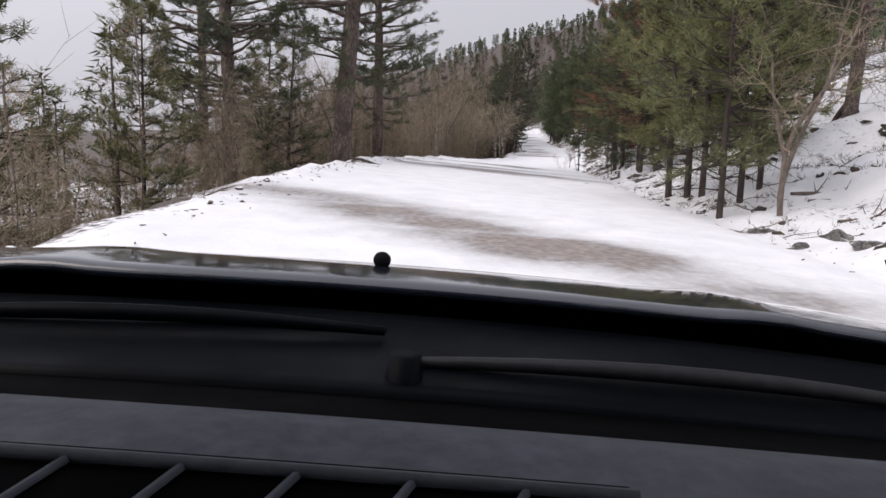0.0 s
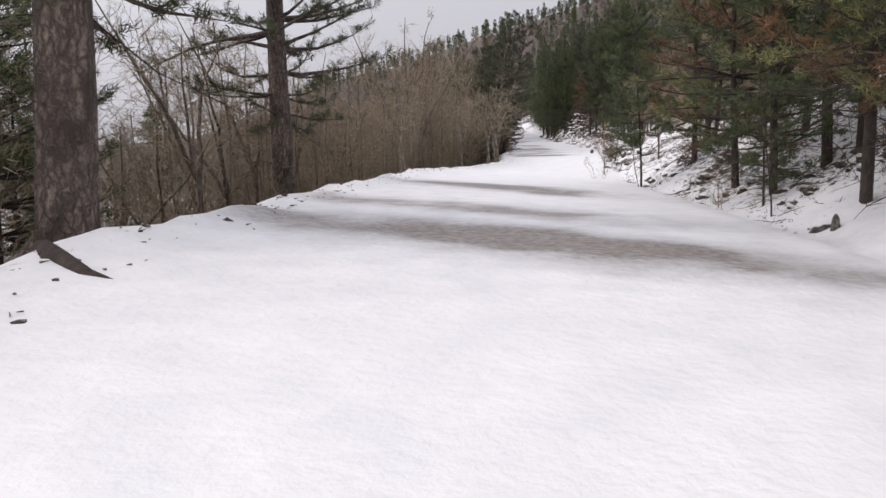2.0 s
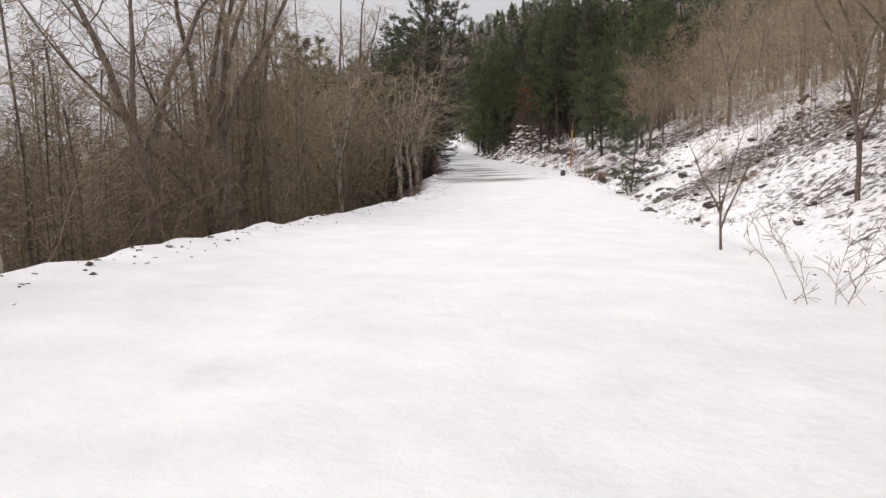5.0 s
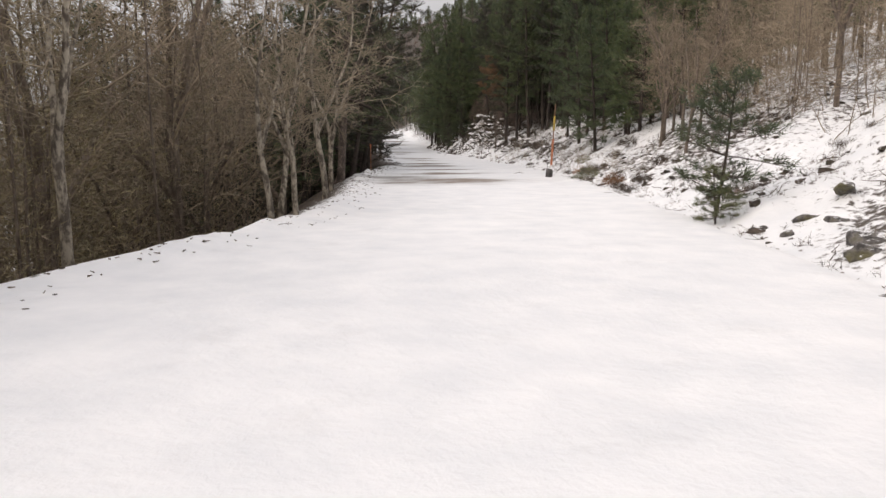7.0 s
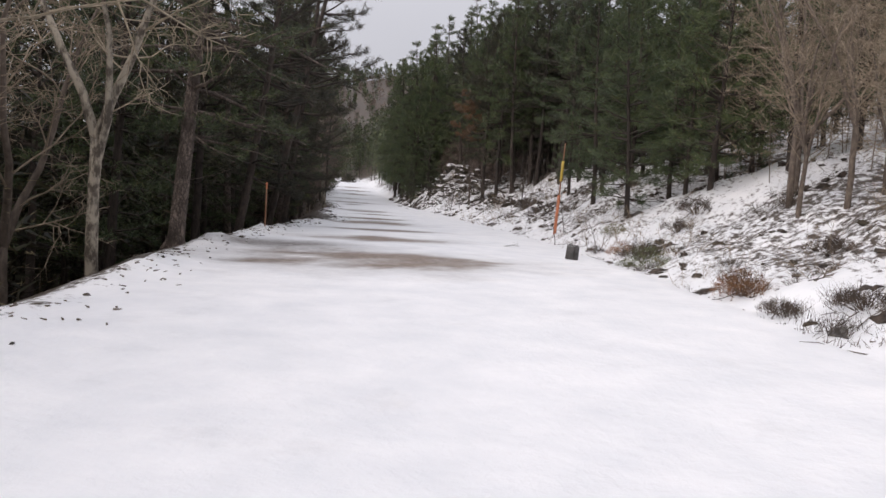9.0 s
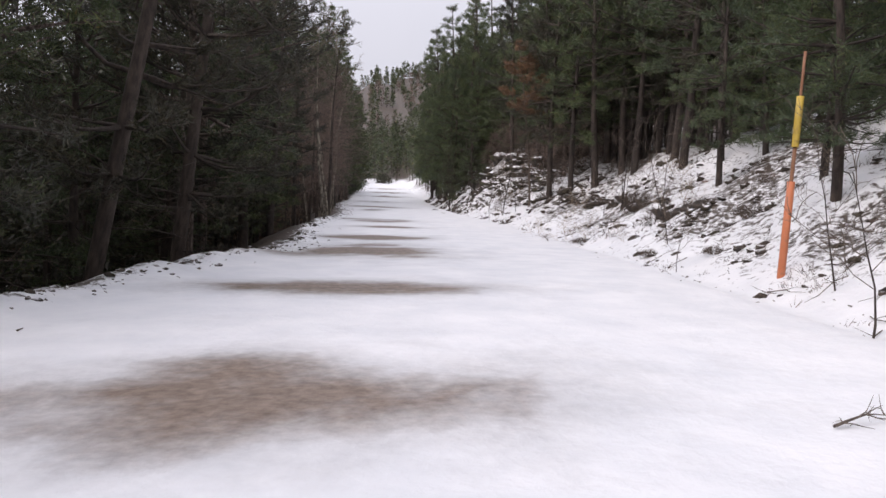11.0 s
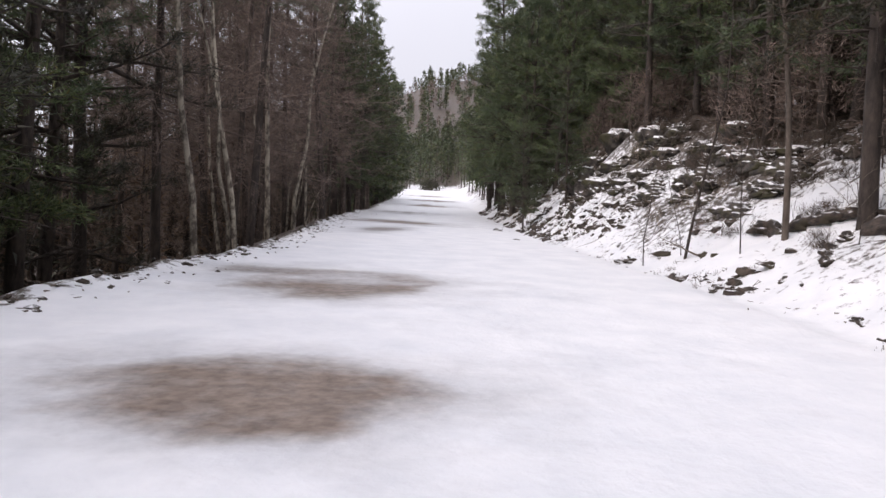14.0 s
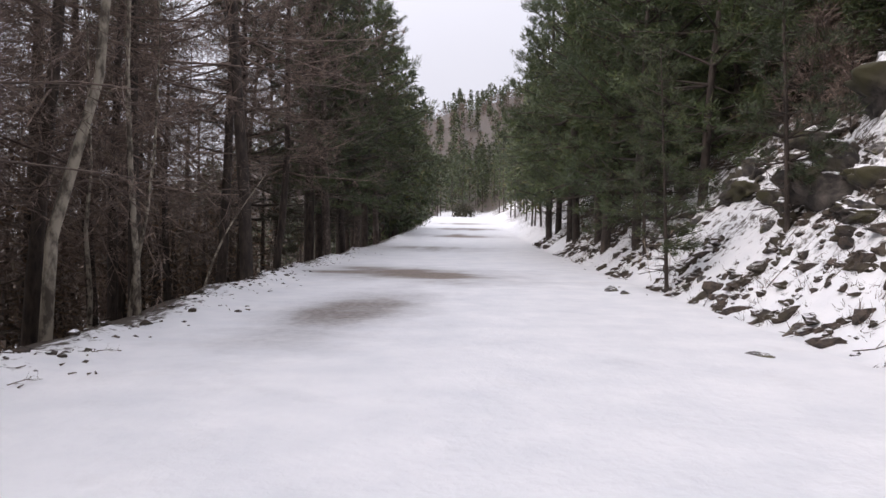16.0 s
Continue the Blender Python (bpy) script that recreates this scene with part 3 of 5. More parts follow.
def woods(name, spots, mats, label, per=260, length=0.5, width=0.09, base=0.25, reach=2.0, seed=5, droop=0.1, girth=0.1):
    """Trees too deep in the wood to tell apart, joined: spots are (u, y, height)."""
    rng = np.random.default_rng(seed)
    trunk, pos, way = Geo(), [], []
    for u, y, h in spots:
        x = float(road_x(y)) + u
        z = ground_z(x, y)
        foot = Vector((x, y, z))
        trunk.tube([foot - Vector((0, 0, 0.3)), foot + Vector((rng.normal(0, 0.15), rng.normal(0, 0.15), h * 0.5)), foot + Vector((0, 0, h))], [girth, girth * 0.7, 0.02], 4)
        n = int(per * h / 10)
        f = rng.uniform(0, 1, n) ** 0.9
        boughs = rng.integers(0, 9, n) * 0.7 + np.floor(f * 14) * 1.9 + rng.normal(0, 0.16, n)
        r = reach * (h / 10) * (1 - f) ** 0.7 * np.minimum(1, 0.5 + 2.5 * f) * np.sqrt(rng.uniform(0.02, 1.0, n)) + 0.05
        d = np.stack([np.cos(boughs), np.sin(boughs), np.full(n, -droop)], 1)
        p = np.stack([x + r * np.cos(boughs), y + r * np.sin(boughs), z + h * (base + (1 - base) * f) + 0.25 * r + rng.normal(0, 0.12, n)], 1)
        pos.append(p)
        way.append(d)
    pos, way = np.concatenate(pos), np.concatenate(way)
    n = len(pos)
    d = way * 0.7 + rng.normal(0, 0.45, (n, 3))
    d /= np.linalg.norm(d, axis=1)[:, None]
    side = np.cross(d, rng.normal(0, 1, (n, 3)))
    side /= np.linalg.norm(side, axis=1)[:, None] + 1e-9
    ln = (length * rng.uniform(0.5, 1.3, n))[:, None]
    v = np.stack([pos - side * width, pos + side * width, pos + d * ln], 1).reshape(-1, 3)
    k = len(trunk.v)
    me = bpy.data.meshes.new(name)
    me.from_pydata([tuple(p) for p in trunk.v] + v.tolist(), [], trunk.f + [(k + 3 * q, k + 3 * q + 1, k + 3 * q + 2) for q in range(n)])
    for m in mats:
        me.materials.append(m)
    idx = np.ones(len(trunk.f) + n, dtype=np.int32)
    idx[:len(trunk.f)] = 0
    me.polygons.foreach_set("material_index", idx)
    return tagged(new(name, me), label, "woods", kind="stuff")


def thicket(name, count, y0, y1, u0, u1, h0, h1, mat, label, seed, width=0.012):
    """Thin upright stems and twigs past counting, joined."""
    rng = np.random.default_rng(seed)
    g = Geo()
    for k in range(count):
        y, u = rng.uniform(y0, y1), rng.uniform(u0, u1)
        if hash_noise(u, y, 0.25, 2) < -0.25:
            continue
        x = float(road_x(y)) + u
        h = rng.uniform(h0, h1) * (0.7 + 0.6 * abs(hash_noise(u + 9, y, 0.15, 2)))
        pts = wander((x, y, ground_z(x, y) - 0.2), (rng.normal(0, 0.2), rng.normal(0, 0.2), 1), h, 4, 0.2, rng)
        g.tube(pts, [width * (1.2 - 0.25 * q) for q in range(5)], 3)
        for q in range(7):
            s = rng.uniform(0.2, 1.0) ** 0.7 * 3.99
            i = int(s)
            p = pts[i].lerp(pts[i + 1], s - i)
            ln = min(h, 6.0) * rng.uniform(0.14, 0.34)
            bough = wander(p, (rng.normal(0, 0.6), rng.normal(0, 0.6), rng.uniform(0.2, 1.0)), ln, 2, 0.22, rng, 0.05)
            g.tube(bough, [width * 0.55, width * 0.36, width * 0.16], 3)
            for w in range(4):
                b = bough[w % 2].lerp(bough[w % 2 + 1], rng.uniform(0.2, 1.0))
                d = (bough[2] - bough[0]).normalized() + Vector(rng.normal(0, 0.5, 3))
                g.tube([b, b + d.normalized() * ln * rng.uniform(0.3, 0.65)], [width * 0.36, width * 0.1], 3)
    return tagged(new(name, g.mesh(name, mat)), label, "thicket", kind="stuff")


# ---- the stands of trees ----
BIG = "tall black pine with cracked grey-brown bark and loose dark crown"
MID = "slender pine of a dense roadside stand with dead lower branches"
BIG_PINES = [pine(11, 19, 0.38, 3.4, 5.4, 26, BIG, dead=6, twigs=12, per=13, width=0.021, lengthen=0.19), pine(12, 20, 0.31, 3.8, 5.0, 26, BIG, dead=8, twigs=12, per=13, width=0.021, lengthen=0.19), pine(13, 17, 0.27, 2.8, 4.6, 24, BIG, dead=8, twigs=12, per=13, width=0.021, lengthen=0.19)]
BIG_LATE = [pine(11, 19, 0.26, 3.4, 5.4, 26, BIG, dead=6, twigs=10, per=8, width=0.03, lengthen=0.21), pine(12, 20, 0.22, 3.8, 5.0, 26, BIG, dead=8, twigs=10, per=8, width=0.03, lengthen=0.21), pine(13, 17, 0.2, 2.8, 4.6, 24, BIG, dead=8, twigs=10, per=8, width=0.03, lengthen=0.21)]
MID_PINES = [pine(20 + k, 12 + 1.3 * k, 0.14 + 0.014 * k, 2.7 + 0.4 * k, 3.0, 17, MID, "pine stand", (NEEDLE_GREEN, NEEDLE_SHADED, NEEDLE_GREEN, NEEDLE)[k], BARK_DARK, twigs=9, per=10, width=0.024, dead=10, lengthen=0.21, fine=False) for k in range(4)]
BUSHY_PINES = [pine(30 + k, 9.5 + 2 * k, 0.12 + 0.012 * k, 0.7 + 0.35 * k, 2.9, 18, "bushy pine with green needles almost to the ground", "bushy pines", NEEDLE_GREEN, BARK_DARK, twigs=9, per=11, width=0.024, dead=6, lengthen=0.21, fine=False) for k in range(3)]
VERGE_PINES = [pine(33 + k, 13.5 + 2 * k, 0.15, 1.9, 3.3, 18, "bushy pine with boughs reaching over the road", "bushy pines", NEEDLE_SHADED, BARK_DARK, twigs=10, per=11, width=0.017, dead=8, lengthen=0.16) for k in range(2)]
MID_FAR = [pine(24 + k, 13 + 1.3 * k, 0.16, 2.8, 3.0, 13, MID, "pine stand", NEEDLE_SHADED if k % 2 else NEEDLE, BARK_DARK, twigs=5, per=4, width=0.11, lengthen=0.36, fine=False) for k in range(2)]
BUSHY_FAR = [pine(27 + k, 10.5 + 2.5 * k, 0.14, 0.8, 3.0, 14, "bushy pine with green needles almost to the ground", "bushy pines", NEEDLE, BARK_DARK, twigs=5, per=4, width=0.11, lengthen=0.36, fine=False) for k in range(2)]
OLIVE_PINES = [pine(35 + k, 7.5 + k, 0.075 + 0.02 * k, 1.2 + 0.3 * k, 2.2, 17, "young roadside pine with a slim trunk and olive-green crown", "olive pines", NEEDLE_YOUNG, BARK_DARK, twigs=7, per=10, width=0.02, dead=10, lengthen=0.18) for k in range(2)]
RUSTY = [pine(80 + k, 9 + 2 * k, 0.12, 1.5 + 0.5 * k, 3.7, 17, "pine with dying rust-brown needles on many branches", "rusty pines", (NEEDLE_YOUNG, NEEDLE_GREEN)[k], BARK_DARK, twigs=9, per=11, width=0.021, dead=10, lengthen=0.19, second=PINE_RUST, share=0.5) for k in range(2)]
SPREADING = [pine(56 + k, (2.9, 7.4)[k], (0.036, 0.04)[k], (0.5, 1.6)[k], (1.25, 2.2)[k], (8, 15)[k], "small spreading pine standing in snow on the bank", "small pines", NEEDLE_GREEN, BARK_DARK, twigs=5 + 4 * k, per=8 + 4 * k, width=0.017 + 0.004 * k, dead=8 * k, name="young_pine") for k in range(2)]
SMALL_PINES = [pine(50 + k, 2.6 + 4.0 * k, 0.05 + 0.005 * k, 0.25 + 0.7 * k, 1.1 + 0.3 * k, 9 + 3 * k, "small young pine standing in snow on the bank", "small pines", NEEDLE_YOUNG if k == 0 else NEEDLE, BARK_DARK, twigs=6, per=9, width=0.016, dead=14 * k, name="young_pine") for k in range(2)]
PALE = [spreading_tree(70 + k, 7.5 + 0.6 * k, 0.1 + 0.012 * (k % 2), "leafless tree with pale blotched bark and a wide twiggy crown", "pale-barked trees", BARK_PALE, TWIG_PALE, 2 + k % 3, 2.0 + 0.4 * k) for k in range(4)]
SLIM = [bare_tree(75 + k, (11.5, 12.5, 10.5, 4.6)[k], (0.085, 0.085, 0.08, 0.05)[k], 1, "slim crooked leafless tree with pale blotched bark", "slim pale trees", BARK_PALE, name="pale_tree", levels=3, spread=0.6, fork=0.5, kids=4, crook=(0.08, 0.06, 0.1, 0.13)[k], arch=0.0, limb=0.45, twig=TWIG_DRY) for k in range(4)]
SPREAD = [spreading_tree(170 + k, 7.0 + 1.1 * k, 0.085 + 0.012 * k, "leafless grey-brown tree with an arching crown of fine twigs", "bare trees", BARK_GREY, TWIG, 3 + k % 2, 1.6 + 0.5 * k, (0.5, 1.6), 0.0) for k in range(4)]
DRY = [dry_pine(140 + k, 13 + 1.2 * k, 0.11 + 0.01 * k, "slender pine with dry brown boughs and a thin green top", low=3.0 + 0.5 * k) for k in range(4)]
POLE_TREE = bare_tree(79, 8.5, 0.075, 1, "thin bare tree with a few dead boughs on the bank", "dead saplings", BARK_DARK, levels=3, spread=0.9, fork=0.12, name="bare_tree", kids=4, twig=TWIG_DRY, crook=0.09, arch=-0.03, limb=0.4)
RUST_TOP = pine(85, 8.6, 0.06, 5.0, 1.7, 8, "slim pine with a small rust-brown dying top", "rusty pines", PINE_RUST, BARK_GREY, twigs=10, per=12, width=0.02, dead=16, lengthen=0.18)
SAPLING = [bare_tree(100 + k, 2.2 + 0.5 * k, 0.022, 1, "thin dead sapling with bare twigs on the bank", "dead saplings", BARK_DARK, levels=2, spread=0.7, fork=0.3, name="bare_sapling", kids=4, twig=WOOD_DEAD, crook=0.09) for k in range(3)]
SHRUB = [bare_tree(90 + k, 0.9 + 0.35 * k, 0.011, 4, "leafless brown shrub of thin stems poking through snow", "bare shrubs", TWIG, levels=2, name="bare_shrub", kids=3, spread=0.9, crook=0.17) for k in range(3)]

taken = []
FAR_OF = {t: (MID_FAR if t in MID_PINES else BUSHY_FAR)[k % 2] for pool in (MID_PINES, BUSHY_PINES) for k, t in enumerate(pool)}


def stand(thing, x, y, scale=1.0, turn=None, lean=(0, 0), sink=0.0):
    u = x - float(road_x(y))
    taken.append((u, y))
    return put(thing, u, y, scale, turn, sink, lean)


def sow(things, count, y0, y1, u0, u1, s0=0.85, s1=1.15, gap=0.9):
    made = tries = 0
    while made < count and tries < count * 30:
        tries += 1
        y, u = random.uniform(y0, y1), random.uniform(u0, u1)
        if all((y - b) ** 2 + (u - a) ** 2 > gap * gap for a, b in taken):
            taken.append((u, y))
            near = 60 < y < 166 and -13 < u < 14 or y <= 60 and abs(u) < 30
            pool = things if near else [FAR_OF.get(t, t) for t in things]
            put(random.choice(pool), u, y, random.uniform(s0, s1))
            made += 1


def spots(count, y0, y1, u0, u1, h0, h1):
    return [(random.uniform(u0, u1), random.uniform(y0, y1), random.uniform(h0, h1)) for k in range(count)]


# the drop side
stand(BIG_PINES[0], -3.9, 26.6, lean=(0, 4))
stand(BIG_PINES[1], -7.9, 26.9, 1.08)
stand(BIG_PINES[0], -3.6, 38.6, 0.9)
stand(BIG_PINES[1], -12.0, 35.6)
stand(BUSHY_PINES[1], -6.4, 29.2, 0.75)
stand(BUSHY_PINES[2], -8.2, 33.5, 0.7)
for x, y, f in [(-9.6, 22.5, 1.2), (-12.6, 19.6, 1.3), (-7.9, 31.5, 1.1)]:
    stand(OLIVE_PINES[int(y) % 2], x, y, f)
for k, (x, y, f) in enumerate([(6.65, 77.7, 1.0), (6.95, 82.4, 0.9), (5.9, 72.7, 0.75), (5.4, 74.9, 0.75), (5.4, 71.5, 0.8), (3.0, 66.5, 0.8), (-0.5, 49.3, 0.5), (-0.4, 50.9, 0.55)]):
    stand(PALE[k % 4], x, y, f)
stand(BIG_LATE[0], 7.5, 87.3, 0.72, lean=(0, 5))
# slim pale stems and dry pines along the last stretch
for k, (x, y, f) in enumerate([(13.05, 125.3, 0.95), (13.4, 127.6, 0.9), (13.15, 127.9, 0.85), (13.5, 131.3, 1.05), (12.85, 135.6, 0.8), (13.5, 136.6, 1.35), (13.75, 138.8, 0.7), (13.1, 140.0, 0.5), (13.0, 138.9, 0.62), (13.3, 143.5, 0.75), (12.2, 131.8, 0.8)]):
    stand(SLIM[3 if k == 9 else k % 3], x, y, f)
for k, (x, y, f) in enumerate([(12.55, 135.1, 0.9), (12.6, 141.6, 1.0), (13.9, 144.8, 1.05), (13.3, 129.4, 0.75), (12.1, 133.2, 0.9), (11.8, 137.6, 1.0), (11.4, 140.2, 0.95), (12.6, 147.2, 1.0), (13.3, 150.5, 1.05), (11.0, 144.4, 1.0), (11.4, 128.4, 0.9)]):
    stand(DRY[k % 4], x, y, f)
sow(DRY, 24, 131, 158, -13.5, -7.4, 0.85, 1.15, gap=1.7)
sow(SPREAD, 22, 60, 86, -15, -6.4, 1.05, 1.35, gap=1.6)
sow(SPREAD, 22, 34, 62, -16, -7.0, 0.8, 1.2, gap=1.7)
sow(SPREAD[:2], 12, 4, 40, -24, -9.5, 0.65, 0.9, gap=1.7)
woods("pine_wood", spots(9, 0, 52, -40, -20, 8, 11), [BARK_DARK, NEEDLE], "pines on the slope below the road", base=0.2, seed=43)
sow(MID_PINES + BUSHY_PINES[1:], 52, 87, 126, -17, -6.6, 0.72, 0.98, gap=1.5)
sow(VERGE_PINES + MID_PINES[1:2] + MID_PINES[3:], 12, 152, 178, -8.8, -6.2, 0.9, 1.15, gap=2.0)
sow(BUSHY_PINES, 12, 172, 200, -9.5, -5.6, 1.1, 1.4, gap=1.9)
woods("pine_wood", spots(46, 176, 250, -11, -5.8, 9, 15), [BARK_DARK, NEEDLE], "pines lining the far road on its lower side", base=0.06, seed=41)
sow(BUSHY_PINES[1:] + MID_PINES, 6, 12, 62, -26, -15, 0.7, 0.95, gap=2.5)
woods("brown_wood", spots(110, 42, 64, -17, -6.6, 3.0, 5.2) + spots(70, 60, 82, -18, -6.4, 5.0, 8.8), [BARK_GREY, TWIG], "brown leafless wood of fine twigs beside the road", per=1500, length=0.5, width=0.007, base=0.02, reach=3.4, droop=-0.6, girth=0.018, seed=51)
woods("pine_wood", spots(30, 80, 94, -18, -7.8, 6, 11), [BARK_DARK, NEEDLE_SHADED], "dark pines behind the leafless trees", base=0.08, length=0.42, width=0.05, per=520, seed=55)
woods("brown_wood", spots(34, 46, 64, -17, -7.0, 3.5, 6.0) + spots(64, 60, 84, -17, -6.2, 6.0, 10.0), [BARK_GREY, LEAF_BROWN], "brown wood with withered leaves still clinging", per=3000, length=0.17, width=0.007, base=0.03, reach=3.2, droop=-0.4, girth=0.03, seed=54)
woods("brown_wood", spots(120, 6, 48, -19, -7.0, 3.5, 6.5), [BARK_GREY, TWIG], "brown leafless saplings down the slope", per=1500, length=0.45, width=0.006, base=0.03, reach=3.2, droop=-0.6, girth=0.016, seed=52)
woods("brown_wood", spots(60, 50, 92, 9.3, 14, 4, 6.5) + spots(70, 50, 94, 10, 20, 4, 8), [BARK_GREY, TWIG], "brown leafless wood above the bank", per=1300, length=0.5, width=0.007, base=0.03, reach=3.4, droop=-0.6, girth=0.016, seed=53)
thicket("brown_thicket", 200, 12, 60, -14, -6.8, 2.0, 4.5, TWIG, "fine brown brushwood along the slope", 17, 0.01)
thicket("brown_thicket", 200, 4, 62, -19, -6.6, 2.5, 4.5, TWIG, "dense thicket of leafless brown brushwood below the road", 7, 0.011)
thicket("dead_underwood", 150, 126, 170, -16, -7.4, 2.5, 5.5, WOOD_DEAD, "dead brown underwood between the pines", 8)
woods("pine_wood", spots(170, 86, 132, -30, -9.5, 6, 12) + spots(40, 92, 126, -14, -8, 9, 13), [BARK_DARK, NEEDLE_SHADED], "dark pine wood below the road", base=0.12, length=0.38, width=0.04, per=600, seed=21)
woods("pine_wood", spots(110, 118, 178, -28, -10.5, 4, 7), [BARK_DARK, NEEDLE_BROWN], "low brown dead-needled pines down the slope", base=0.05, length=0.36, width=0.04, per=420, seed=31)
woods("dead_pine_wood", spots(70, 112, 160, -15, -7.6, 3.5, 7), [BARK_DARK, NEEDLE_BROWN], "pines with dead brown boughs in shade", base=0.08, length=0.34, width=0.035, per=520, seed=46)
woods("pine_wood", spots(60, 116, 176, -24, -11, 8, 13), [BARK_DARK, TWIG_DRY], "dry brown pines deeper in the wood", base=0.15, length=0.45, width=0.02, per=520, seed=48)
woods("dead_pine_wood", spots(60, 120, 172, -20, -9, 3, 5.5), [BARK_DARK, NEEDLE_BROWN], "brown dead-needled young pines in deep shade", base=0.05, per=420, length=0.3, width=0.03, seed=32)
woods("pine_wood", spots(34, 106, 126, -12.5, -7.2, 8, 13), [BARK_DARK, NEEDLE_SHADED], "dark close-set pines beside the road", base=0.14, length=0.3, width=0.024, per=1100, seed=50)
woods("pine_wood", spots(60, 130, 260, -50, -18, 8, 11), [BARK_DARK, NEEDLE_SHADED], "pine wood on the falling slope", seed=22)
woods("pine_wood", spots(24, 2, 60, -70, -30, 9, 14), [BARK_DARK, NEEDLE], "scattered pines down the slope", seed=23)
for x, y, k, f in [(9.7, 105.4, 1, 0.74), (9.5, 109.2, 2, 0.85), (14.3, 156.5, 2, 0.8), (14.9, 163, 1, 0.75), (15.6, 169, 2, 0.9), (8.0, 97.0, 2, 0.72)]:
    stand(BIG_LATE[k], x, y, f)
woods("pine_wood", spots(9, 24, 52, -24, -13, 7, 10), [BARK_DARK, NEEDLE], "pines standing in the brushwood down the slope", base=0.2, length=0.4, width=0.05, per=420, seed=47)

# the bank side
for k, (x, y) in enumerate([(20.4, 100.3), (23.5, 124.3), (22.7, 127.0), (23.9, 112.7), (23.5, 110.1), (22.9, 106.4), (23.7, 109.2), (24.1, 111.8), (23.2, 126.4), (24.1, 121.9), (23.6, 107.6), (24.2, 119.9), (19.3, 91.0), (20.2, 95.5), (21.6, 103.2), (18.9, 93.4)]):
    stand(SAPLING[k % 3], x, y, 0.75 + 0.12 * (k % 4), lean=(random.uniform(-6, 6), random.uniform(-8, 8)))
woods("pine_wood", spots(40, 126, 158, 9.5, 15, 6, 12), [BARK_DARK, NEEDLE_SHADED], "dark dense pines on top of the bank", base=0.1, length=0.42, width=0.06, per=420, seed=45)
for k, (x, y) in enumerate([(28.5, 140), (29.5, 143), (28, 136.5), (30, 146), (29, 149), (27.5, 133.5), (31, 139), (29.3, 131), (28.3, 152), (26.8, 129.5)]):
    stand((BUSHY_PINES + MID_PINES)[k % 7], x, y, 0.95)
for x, y, f in [(24.7, 150.4, 1.2), (25.0, 156, 1.3), (25.4, 163, 1.3), (25.6, 147.5, 1.1), (26.3, 170, 1.3), (27.2, 178, 1.3)]:
    stand(BUSHY_PINES[int(y) % 3], x, y, f)
sow(MID_PINES + BUSHY_PINES[2:], 16, 124, 146, 8.6, 13, 0.9, 1.2, gap=1.5)
sow(BUSHY_PINES[:2], 8, 138, 154, 8.4, 10.6, 0.7, 1.0, gap=1.5)
sow(VERGE_PINES + BIG_LATE[2:], 9, 127, 143, 9.3, 12.0, 0.6, 0.85, gap=1.8)
woods("brown_scrub", spots(60, 124, 150, 7.9, 11.5, 1.2, 3.2), [BARK_DARK, TWIG_DRY], "low dry brown scrub along the lip of the bank", base=0.05, length=0.4, width=0.012, per=1500, reach=4.0, droop=-0.5, girth=0.02, seed=49)
for k, (x, y) in enumerate([(5.6, 14.1), (6.4, 18.3), (6.4, 17.3), (6.2, 19.2), (7.3, 16.2), (8.3, 21.0), (6.5, 15.3)]):
    stand(OLIVE_PINES[k % 2], x, y, 0.9 + 0.05 * (k % 3))
for k, (x, y) in enumerate([(7.8, 27.9), (8.3, 29.9), (9.6, 26), (8.6, 33.8), (8.9, 36.5), (10.4, 33.5), (12, 30), (10, 22.5), (11.5, 38)]):
    stand((RUSTY[0], RUSTY[1], OLIVE_PINES[1], BUSHY_PINES[0])[k % 4], x, y, 0.8 + 0.1 * (k % 3))
stand(BIG_PINES[2], 13.0, 23.0, 0.8)
stand(SPREAD[0], 6.3, 12.9, 0.75)
stand(SPREAD[1], 8.8, 12.2, 0.85)
stand(SPREADING[1], 8.2, 42.6, 0.9, lean=(0, -3))
stand(SAPLING[2], 8.05, 42.4, 1.1, lean=(0, -14))
stand(RUST_TOP, 24.15, 123.9)
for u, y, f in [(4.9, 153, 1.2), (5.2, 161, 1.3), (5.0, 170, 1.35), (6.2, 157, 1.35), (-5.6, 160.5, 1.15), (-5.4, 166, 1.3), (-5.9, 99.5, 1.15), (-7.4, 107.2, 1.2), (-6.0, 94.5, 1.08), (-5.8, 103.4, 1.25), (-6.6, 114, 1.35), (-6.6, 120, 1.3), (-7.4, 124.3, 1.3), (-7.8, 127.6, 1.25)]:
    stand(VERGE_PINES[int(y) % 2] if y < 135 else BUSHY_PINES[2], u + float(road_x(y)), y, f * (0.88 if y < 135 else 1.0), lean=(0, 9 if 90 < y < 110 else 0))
stand(SPREADING[0], 14.55, 69.9, lean=(0, 6))
stand(SMALL_PINES[0], 14.15, 69.3, 0.42)
stand(SMALL_PINES[1], 7.8, 32.6, 0.45)
stand(POLE_TREE, 7.4, 31.4, 0.35)
stand(SMALL_PINES[0], 8.3, 27.2, 0.9)
for x, y, s in [(12.7, 54.5, 0.45), (15.1, 55.3, 0.75), (16.1, 57, 0.8), (9.7, 53.8, 0.3), (20.4, 83.6, 0.62), (21.2, 84.9, 0.72), (20.9, 82.9, 0.65), (19.9, 80.8, 0.6), (21.6, 82.6, 0.66), (22.2, 86.0, 0.72)]:
    stand(SPREAD[int(x * 3) % 4], x, y, s)
